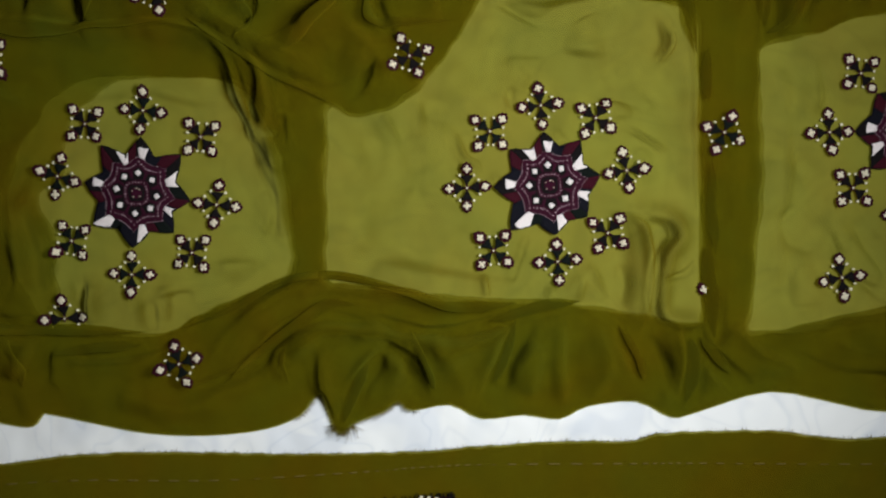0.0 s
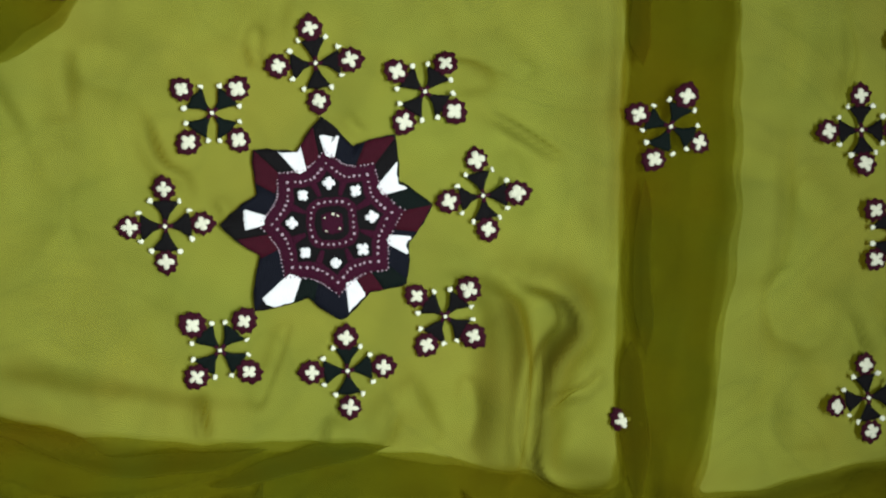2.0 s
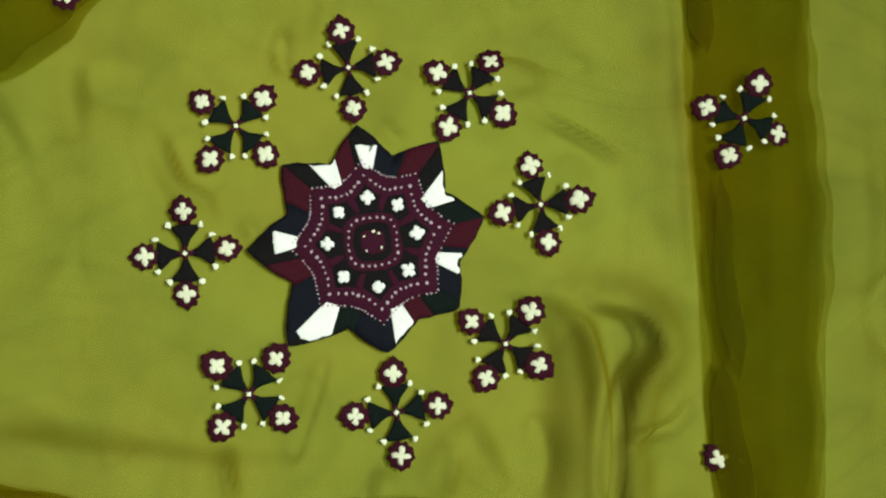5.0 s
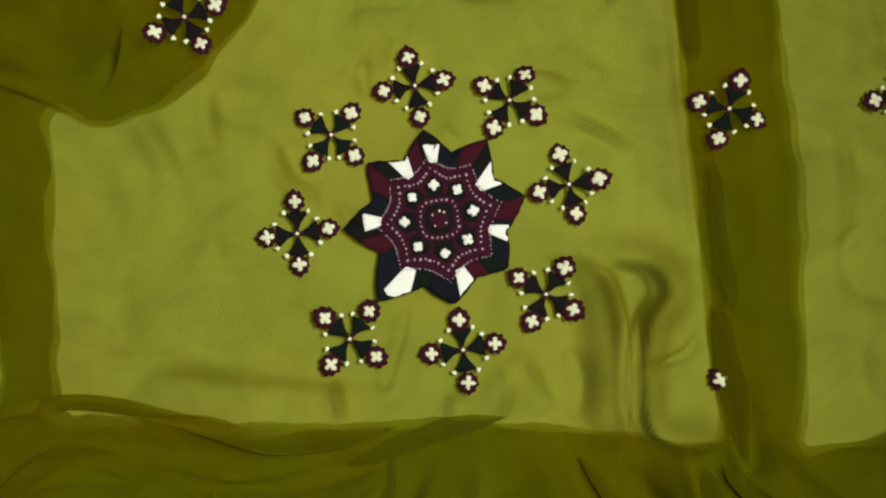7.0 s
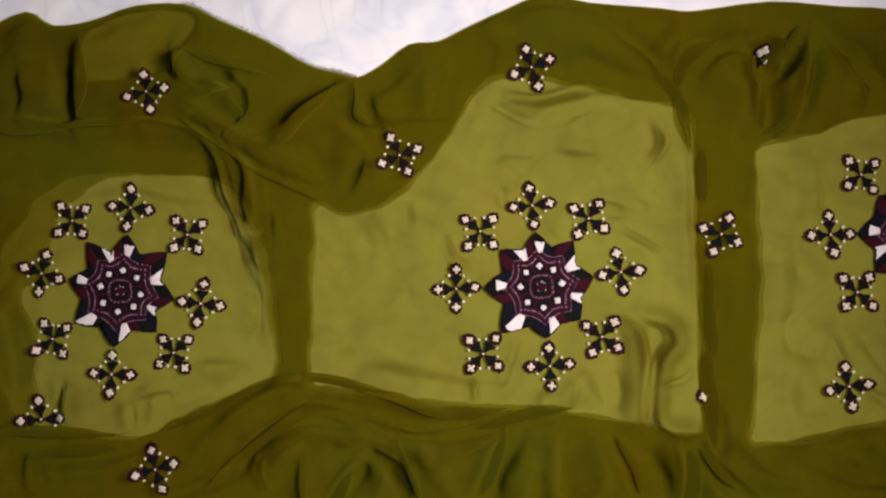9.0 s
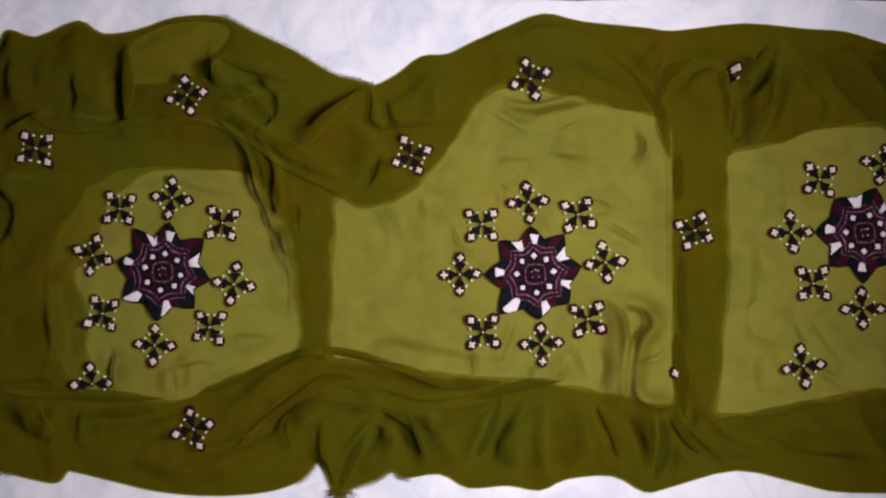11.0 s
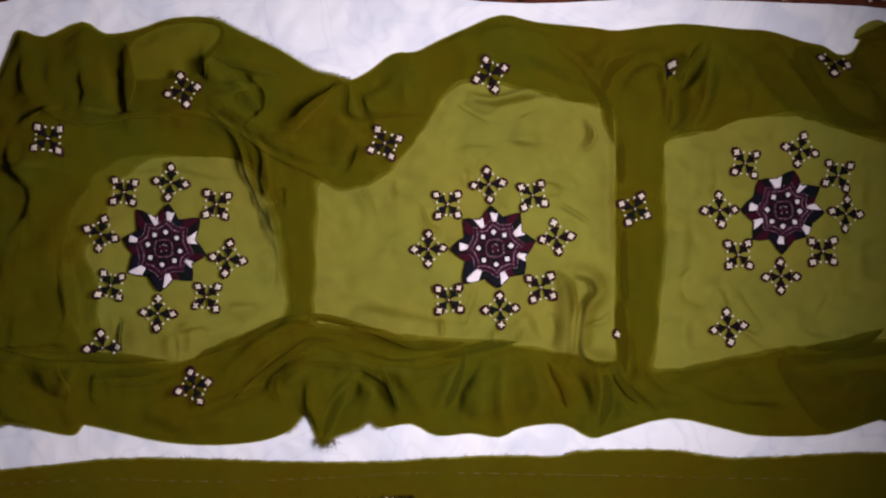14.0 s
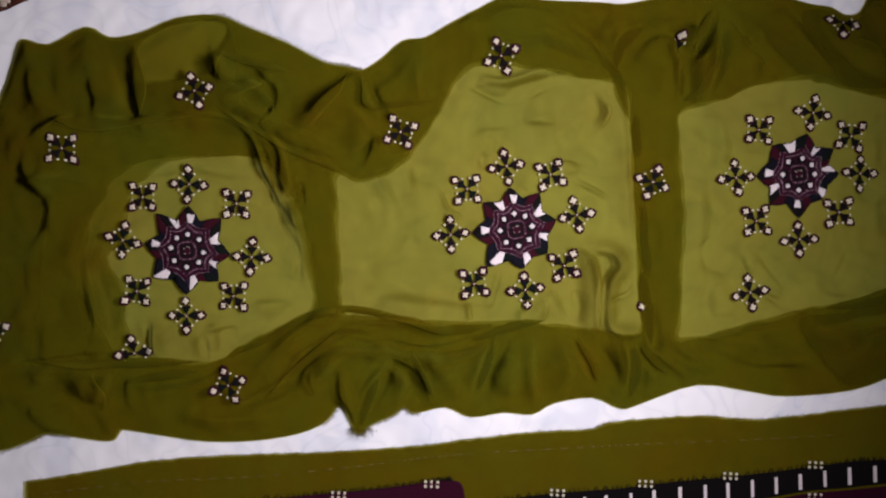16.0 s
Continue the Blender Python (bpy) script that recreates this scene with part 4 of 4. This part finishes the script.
def plump_cross(r, w):
    """Four satin-stitched blobs that meet in a cross."""
    pts = []
    for k in range(4):
        pts += turned([(w, -w), (r * 0.62, -1.25 * w), (r * 0.95, -0.85 * w), (r * 1.04, 0.1 * w), (r * 0.9, 0.95 * w), (r * 0.6, 1.2 * w)], 0, 0, 90 * k)
    return pts


def kite(r, count=36, scallops=9):
    """A rounded lozenge with a scalloped rim, its sharper corner outwards."""
    pts = []
    for i in range(count):
        t = 2 * math.pi * i / count
        corner = max(0.0, math.cos(2 * t)) ** 2 * (0.16 if math.cos(t) > 0 else 0.02)
        q = r * (1 + corner + 0.10 * math.cos(scallops * t))
        pts.append((q * math.cos(t), q * math.sin(t)))
    return pts


flower_rnd = random.Random(21)


def flower(x, y, degrees, arms=(0, 1, 2, 3), size=1.0, heart=True):
    """A small four-armed cross flower: at each arm a dark wedge with two pale knots at its corners, and a scalloped tip with a white cross."""
    j = flower_rnd
    s = size * j.uniform(0.945, 1.0)
    dark = (BLACK, GREEN, BLACK, BLACK, GREEN)[j.randrange(5)]
    own = stitched("cross_flower", turned(cross_shape(0.0046 * s, 0.0012 * s), x, y, degrees), 0.0008, 0.0008, MAROON, shawl,
                   "small embroidered cross flower in black, maroon and white") if heart else shawl
    if heart:
        stitched("heart_stitch", turned(round_shape(0.0014 * s, 8, 0.0003 * s, 4), x, y, degrees), 0.0015, 0.0006, PALE, own, "pale centre stitch")
    for k in arms:
        a = degrees + 90 * k + j.uniform(-5, 5)
        reach = 0.0222 * s * j.uniform(0.95, 1.05)
        at = lambda pts: turned(pts, x, y, a)
        e = j.uniform(0.9, 1.1)
        wedge = [(0.0022, -0.0008), (0.0075, -0.0031), (0.0128, -0.0070 * e), (0.0148, -0.0078 * e), (0.0152, -0.0035), (0.0156, 0), (0.0150, 0.0037), (0.0144, 0.0078 / e), (0.0122, 0.0066 / e), (0.0072, 0.0029), (0.0022, 0.0008)]
        if heart:
            stitched("wedge", at([(u * s, v * s) for u, v in wedge]), 0.0003, 0.0007, dark, own)
        rim = at([(u + reach, v) for u, v in turned(kite(0.0074 * s * j.uniform(0.94, 1.06)), 0, 0, j.uniform(-8, 8))])
        flat = rest_plane(np.array(rim))
        stitched("scalloped_tip", rim, 0.0004, 0.0008, WINE, own, plane=flat)
        white = [(u + reach, v) for u, v in turned(plump_cross(0.0048 * s * j.uniform(0.88, 1.1), 0.0016 * s * j.uniform(0.85, 1.2)), 0, 0, j.uniform(-18, 18))]
        stitched("white_cross", at(white), 0.0012, 0.0008, IVORY, own, plane=flat)
        for side in (-1, 1):
            if not heart and side > 0:
                continue
            knot = [(u * 1.25 + 0.0150 * s, v + side * 0.0086 * s * j.uniform(0.93, 1.05)) for u, v in round_shape(0.0015 * s, 9, 0.0002 * s, 3, j.uniform(0.8, 1.2))]
            stitched("pale_knot", at(knot), 0.0004, 0.0011, PALE, own)
    return own


# the star's ring of colours, clockwise in degrees from the topmost point's left, and where its eight points lie on that scale
POINTS = (-6, 39, 80.5, 128.5, 173, 218, 265, 306.6, 354)
SECTORS = [
    (-28, -12, "red"), (-12, -6, "black"), (-7, 4, "white"), (4, 25, "navy"), (25, 40, "red"), (40, 52, "black"),
    (51, 65, "white"), (65, 80.5, "green"), (80.5, 96, "red"), (96, 126, "navy"), (101, 111, "white"), (126, 141, "green"),
    (141, 155, "red"), (155, 167, "white"), (167, 191, "navy"), (191, 205, "green"), (205, 218, "white"), (218, 240, "navy"),
    (240, 256, "red"), (256, 264, "black"), (263, 273, "white"), (273, 292, "navy"), (292, 307, "red"), (307, 321, "black"), (320, 333, "white"),
]
FLOSS = {"red": RED, "black": BLACK, "white": WHITE, "navy": NAVY, "green": GREEN}


def star(x, y, ring, shift):
    """The large eight-pointed flower whose points reach for the ring of small ones."""
    tips = sorted((math.atan2(b - y, a - x) for a, b in ring), key=lambda v: (2.2 - v) % (2 * math.pi))
    far = [next(math.hypot(a - x, b - y) for a, b in ring if math.atan2(b - y, a - x) == v) - 0.0312 for v in tips]
    tips = [v if v <= tips[0] else v - 2 * math.pi for v in tips]
    valley = 0.0478

    def bearing(u):
        """The angle at u points clockwise from the first one."""
        k, f = int(math.floor(u)) % 8, u - math.floor(u)
        after = tips[k + 1] if k < 7 else tips[0] - 2 * math.pi
        return tips[k] + (after - tips[k]) * f

    def edge(u, power=1.2):
        k, f = int(math.floor(u)) % 8, u - math.floor(u)
        near, r = (2 * f, far[k]) if f < 0.5 else (2 - 2 * f, far[(k + 1) % 8])
        return valley + (r - valley) * (1 - near) ** power

    def heartwood(u, scale):
        f = u - math.floor(u)
        return scale * (1 - 0.19 * math.sin(math.pi * f) ** 0.8)

    def place(u, r):
        return (x + r * math.cos(bearing(u)), y + r * math.sin(bearing(u)))

    def circuit(radius, count):
        return [place(8 * i / count, radius(8 * i / count)) for i in range(count)]

    own = stitched("star_flower", circuit(edge, 112), 0.0005, 0.0008, BLACK, shawl, "large eight-pointed embroidered star in black, maroon and white", (1.0, 0.96, 0.75, 0.5, 0.25))
    size = sum(far) / 8
    for a0, a1, colour in SECTORS:
        u0, u1 = (float(np.interp(a if a >= -6 else a + 360, POINTS, range(9))) + shift for a in (a0, a1))
        if u1 < u0:
            u1 += 8
        if colour == "white":
            u0, u1 = u0 - 0.035, u1 + 0.035
        mid, half = (u0 + u1) / 2, (u1 - u0) / 2
        white = colour == "white"
        pts = []
        for i in range(9):
            u = u0 + (u1 - u0) * i / 8
            r = edge(u) * 0.985
            if white:
                r = min(r, (0.83 if half < 0.16 else 0.985) * size) - 0.0016 * flower_rnd.random()
            pts.append(place(u, r))
        for i in range(6, -1, -1):
            v = i / 6 * 2 - 1
            pts.append(place(mid + half * v * (0.62 if white else 1.0), heartwood(mid, 0.655 * size) + 0.0012 * flower_rnd.random()))
        stitched(colour + "_petal", pts, 0.0017 if white else 0.0013, 0.0006, FLOSS[colour], own, colour + " satin-stitched petal side")
    disc = stitched("mandala", circuit(lambda u: heartwood(u, 0.70 * size), 112), 0.0016, 0.0007, MAROON, own, "maroon stitched centre with rows of white dots", (1.0, 0.97, 0.75, 0.5, 0.25))
    stitched("dark_band", circuit(lambda u: heartwood(u, 0.50 * size), 80), 0.0020, 0.0005, BLACK, disc, "black stitched band", (1.0, 0.97, 0.6))

    def squarish(r, count, turn=10):
        out = []
        for i in range(count):
            t = 2 * math.pi * i / count
            q = r / (abs(math.cos(t)) ** 3.4 + abs(math.sin(t)) ** 3.4) ** (1 / 3.4)
            out.append((q * math.cos(t), q * math.sin(t)))
        return turned(out, x, y, turn)

    stitched("inner_field", squarish(0.0155, 40), 0.0024, 0.0004, MAROON, disc, "maroon stitched inner square", (1.0, 0.95, 0.6))
    stitched("dark_core", squarish(0.0102, 32), 0.0027, 0.0003, BLACK, disc, "black stitched core", (1.0, 0.95, 0.6))
    stitched("core_square", squarish(0.0066, 28), 0.0029, 0.0003, MAROON, disc, "maroon stitched core", (1.0, 0.95, 0.6))

    def dots(name, pts, r, mat=WHITE, base=0.0028, missing=0.0):
        verts, faces = [], []
        for px, py in pts:
            if flower_rnd.random() < missing:
                continue
            px, py = px + flower_rnd.uniform(-1, 1) * 0.35 * r, py + flower_rnd.uniform(-1, 1) * 0.35 * r
            n = len(verts)
            z = float(lie(px, py)) + base
            q, turn, slim = flower_rnd.uniform(0.75, 1.25) * r, flower_rnd.uniform(0, 3), flower_rnd.uniform(0.6, 1.0)
            verts += [(u, v, z) for u, v in turned([(q * math.cos(b), slim * q * math.sin(b)) for b in (0, 1.05, 2.09, 3.14, 4.19, 5.24)], px, py, turn * 60)]
            verts.append((px, py, z + 0.0005))
            faces += [(n + b, n + (b + 1) % 6, n + 6) for b in range(6)]
        tagged(mesh_from(name, verts, faces, mat, disc, "fine white running stitch"), kind="stuff")

    dots("running_stitch", circuit(lambda u: heartwood(u, 0.695 * size), 132), 0.00062, ROSE, missing=0.15)
    dots("running_stitch", circuit(lambda u: heartwood(u, 0.565 * size), 64), 0.00095, ROSE)
    dots("running_stitch", squarish(0.0128, 24), 0.00088, ROSE, base=0.0033)
    dots("running_stitch", turned([(0.0036, 0.0042), (-0.0042, 0.0034), (-0.0034, -0.0042), (0.0042, -0.0036), (0.0006, 0.0055)], x, y, 10), 0.0009, PALE, 0.0036)
    for k in range(8):
        u = k + 0.02
        t = math.degrees(bearing(u))
        w = bearing(u + 0.5)
        spoke = [(-0.0055, -0.0011), (0.0035, -0.0022), (0.0035, 0.0022), (-0.0055, 0.0011)]
        stitched("red_spoke", turned([(v + 0.0225, h) for v, h in spoke], x, y, math.degrees(w)), 0.0024, 0.0004, MAROON, disc)
        stitched("white_diamond", turned([(v + 0.0240, w) for v, w in plump_cross(0.0036 * flower_rnd.uniform(0.9, 1.1), 0.0015)], x, y, t), 0.0026, 0.0007, WHITE, disc)
    for a, b in ring:
        flower(a, b, math.degrees(math.atan2(b - y, a - x)) + flower_rnd.uniform(-3, 3))


for x, y, ring, shift in STARS:
    star(x, y, ring, shift)
for x, y, turn, arms, heart in SCATTERED:
    flower(x, y, turn, arms, 1.0, heart)

# ---- the second embroidered cloth below the shawl ----
SHIRT_TOP = [
    (-0.488, -0.244), (-0.399, -0.226), (-0.317, -0.208), (-0.235, -0.196), (-0.152, -0.189), (-0.07, -0.183),
    (0.013, -0.175), (0.095, -0.165), (0.164, -0.153), (0.259, -0.138), (0.342, -0.13), (0.382, -0.117),
    (0.506, -0.103), (0.581, -0.105), (0.638, -0.099), (0.753, -0.08), (0.809, -0.073), (0.918, -0.058),
]

SEAM = [
    (-0.461, -0.261), (-0.314, -0.237), (-0.149, -0.222), (0.015, -0.198), (0.097, -0.184), (0.179, -0.173),
    (0.344, -0.157), (0.426, -0.149), (0.591, -0.135), (0.756, -0.119),
]

BLOCK_TOP = [
    (-0.275, -0.275), (-0.192, -0.263), (-0.084, -0.248), (-0.009, -0.238), (0.058, -0.228), (0.116, -0.217),
    (0.141, -0.215), (0.157, -0.222), (0.164, -0.257),
]

BAND_TOP = [
    (0.163, -0.251), (0.227, -0.239), (0.311, -0.226), (0.396, -0.216), (0.48, -0.202), (0.565, -0.191),
    (0.65, -0.177), (0.735, -0.162), (0.793, -0.156), (0.906, -0.138),
]

BAND_BOT = [
    (0.229, -0.276), (0.313, -0.264), (0.482, -0.242), (0.601, -0.224), (0.677, -0.208), (0.733, -0.201),
    (0.795, -0.192), (0.908, -0.175),
]

panel = tagged(new("embroidered_panel"), "olive muslin dress panel with dark embroidered border, lying on the sheet", "fabric panel")
gx2, gy2 = grid(-0.56, 1.0, -0.62, 0.0, 0.004)
edge = np.array(spline(SHIRT_TOP, 4).tolist() + [(0.95, -0.05), (0.95, -0.6), (-0.47, -0.6), (-0.488, -0.4)])
field = inside_of(gx2, gy2, edge) + 0.0006 * ripple(gx2, gy2, 31, 0.03)
panel_z = -0.0005 + smoothstep(field / 0.01) * (0.0008 + 0.0009 * ripple(gx2, gy2, 32, 0.12) + 0.0003 * ripple(gx2, gy2, 33, 0.04))
verts, faces = cut_sheet(gx2, gy2, field - 0.003, panel_z - 0.0010)
mesh_from("facing", verts, faces, PANEL, panel, "under layer of olive muslin")
verts, faces = cut_sheet(gx2, gy2, field, panel_z + 0.0006)
mesh_from("cloth", verts, faces, PANEL, panel, "flat olive muslin with a frayed cut edge")

rnd = random.Random(9)
edge = spline(SHIRT_TOP, 40)
starts = [(p[0], p[1] - 0.001, 0.0) for p in edge]
threads("fringe", starts, [1.57 + rnd.uniform(-1.4, 1.4) for _ in starts], [rnd.uniform(0.0015, 0.0055) for _ in starts], FRAY, panel, "short frayed threads along the cut edge")


def raised(name, outline, z0, thick, mat, parent, label=""):
    """A flat stitched patch with a bevelled rim, given by its outline."""
    o = np.array(outline, float)
    n = len(o)
    c = o.mean(0)
    inner = c + (o - c) * 0.98
    verts = [(a, b, z0) for a, b in o] + [(a, b, z0 + thick) for a, b in inner]
    faces = [(i, (i + 1) % n, n + (i + 1) % n, n + i) for i in range(n)] + [tuple(range(n, 2 * n))]
    return mesh_from(name, verts, faces, mat, parent, label, smooth=False)


seam = spline(SEAM, 14)
verts, faces = [], []
for i in range(0, len(seam) - 1, 2):
    a, b = seam[i], seam[i + 1]
    d = (b - a) / np.linalg.norm(b - a)
    s = np.array([-d[1], d[0]]) * 0.0006
    n = len(verts)
    verts += [(*(a - s), 0.0012), (*(b - s), 0.0012), (*(b + s), 0.0012), (*(a + s), 0.0012), (*((a + b) / 2), 0.0028)]
    faces += [(n, n + 1, n + 4), (n + 1, n + 2, n + 4), (n + 2, n + 3, n + 4), (n + 3, n, n + 4)]
tagged(mesh_from("seam_stitches", verts, faces, STRAW, panel, "line of straw-coloured running stitches along the hem"), kind="stuff")
block = raised("maroon_block", spline(BLOCK_TOP, 4).tolist() + [(0.165, -0.45), (-0.29, -0.45)], 0.0030, 0.0012, MAROON, panel, "dark maroon embroidered block")
band = raised("dark_border", spline(BAND_TOP, 4).tolist() + spline(BAND_BOT, 4)[::-1].tolist() + [(0.162, -0.262)], 0.0030, 0.0012, BLACK, panel, "black embroidered border with white bars")
lower = raised("brown_border", (spline(BAND_BOT, 4) + np.array([0, -0.004])).tolist() + [(0.905, -0.45), (0.17, -0.45), (0.17, -0.27)], 0.0029, 0.0010, MAROON, panel, "brown embroidered field under the black border")
teeth_starts, teeth_ways, teeth_lengths = [], [], []
for line in (spline(BLOCK_TOP[:7], 12), spline(BAND_TOP, 12)):
    for p in line:
        teeth_starts.append((p[0], p[1] - 0.001, 0.0034))
        teeth_ways.append(1.65 + rnd.uniform(-0.2, 0.2))
        teeth_lengths.append(rnd.uniform(0.006, 0.009))
threads("edge_stitches", teeth_starts, teeth_ways, teeth_lengths, BLACK, panel, "short black buttonhole stitches along the border", 0.0011)


def along(line, x):
    line = np.array(line)
    return float(np.interp(x, line[:, 0], line[:, 1]))


for i in range(19):
    x = 0.228 + i * 0.0362 + rnd.uniform(-0.003, 0.003)
    y0, y1 = along(BAND_BOT, x) + 0.004, along(BAND_TOP, x) - 0.008
    q = 0.0024 * rnd.uniform(0.85, 1.1)
    raised("white_bar", [(x - q + 0.002, y0), (x + q + 0.002, y0 + 0.001), (x + q, y1), (x - q, y1 - 0.001)], 0.0043, 0.0010, WHITE, band, "white satin-stitch bar")
for x, y in ((-0.026, -0.245), (0.111, -0.223), (0.299, -0.228), (0.43, -0.209), (0.557, -0.192), (0.684, -0.170), (0.686, -0.218)):
    for k in range(6):
        u, v = x + (k % 3 - 1) * 0.009, y + (k // 3) * 0.007 - 0.002
        raised("white_knot", turned(round_shape(0.0023, 7, 0.0003, 3), u, v, 10 * k), 0.0040, 0.0012, IVORY, panel)
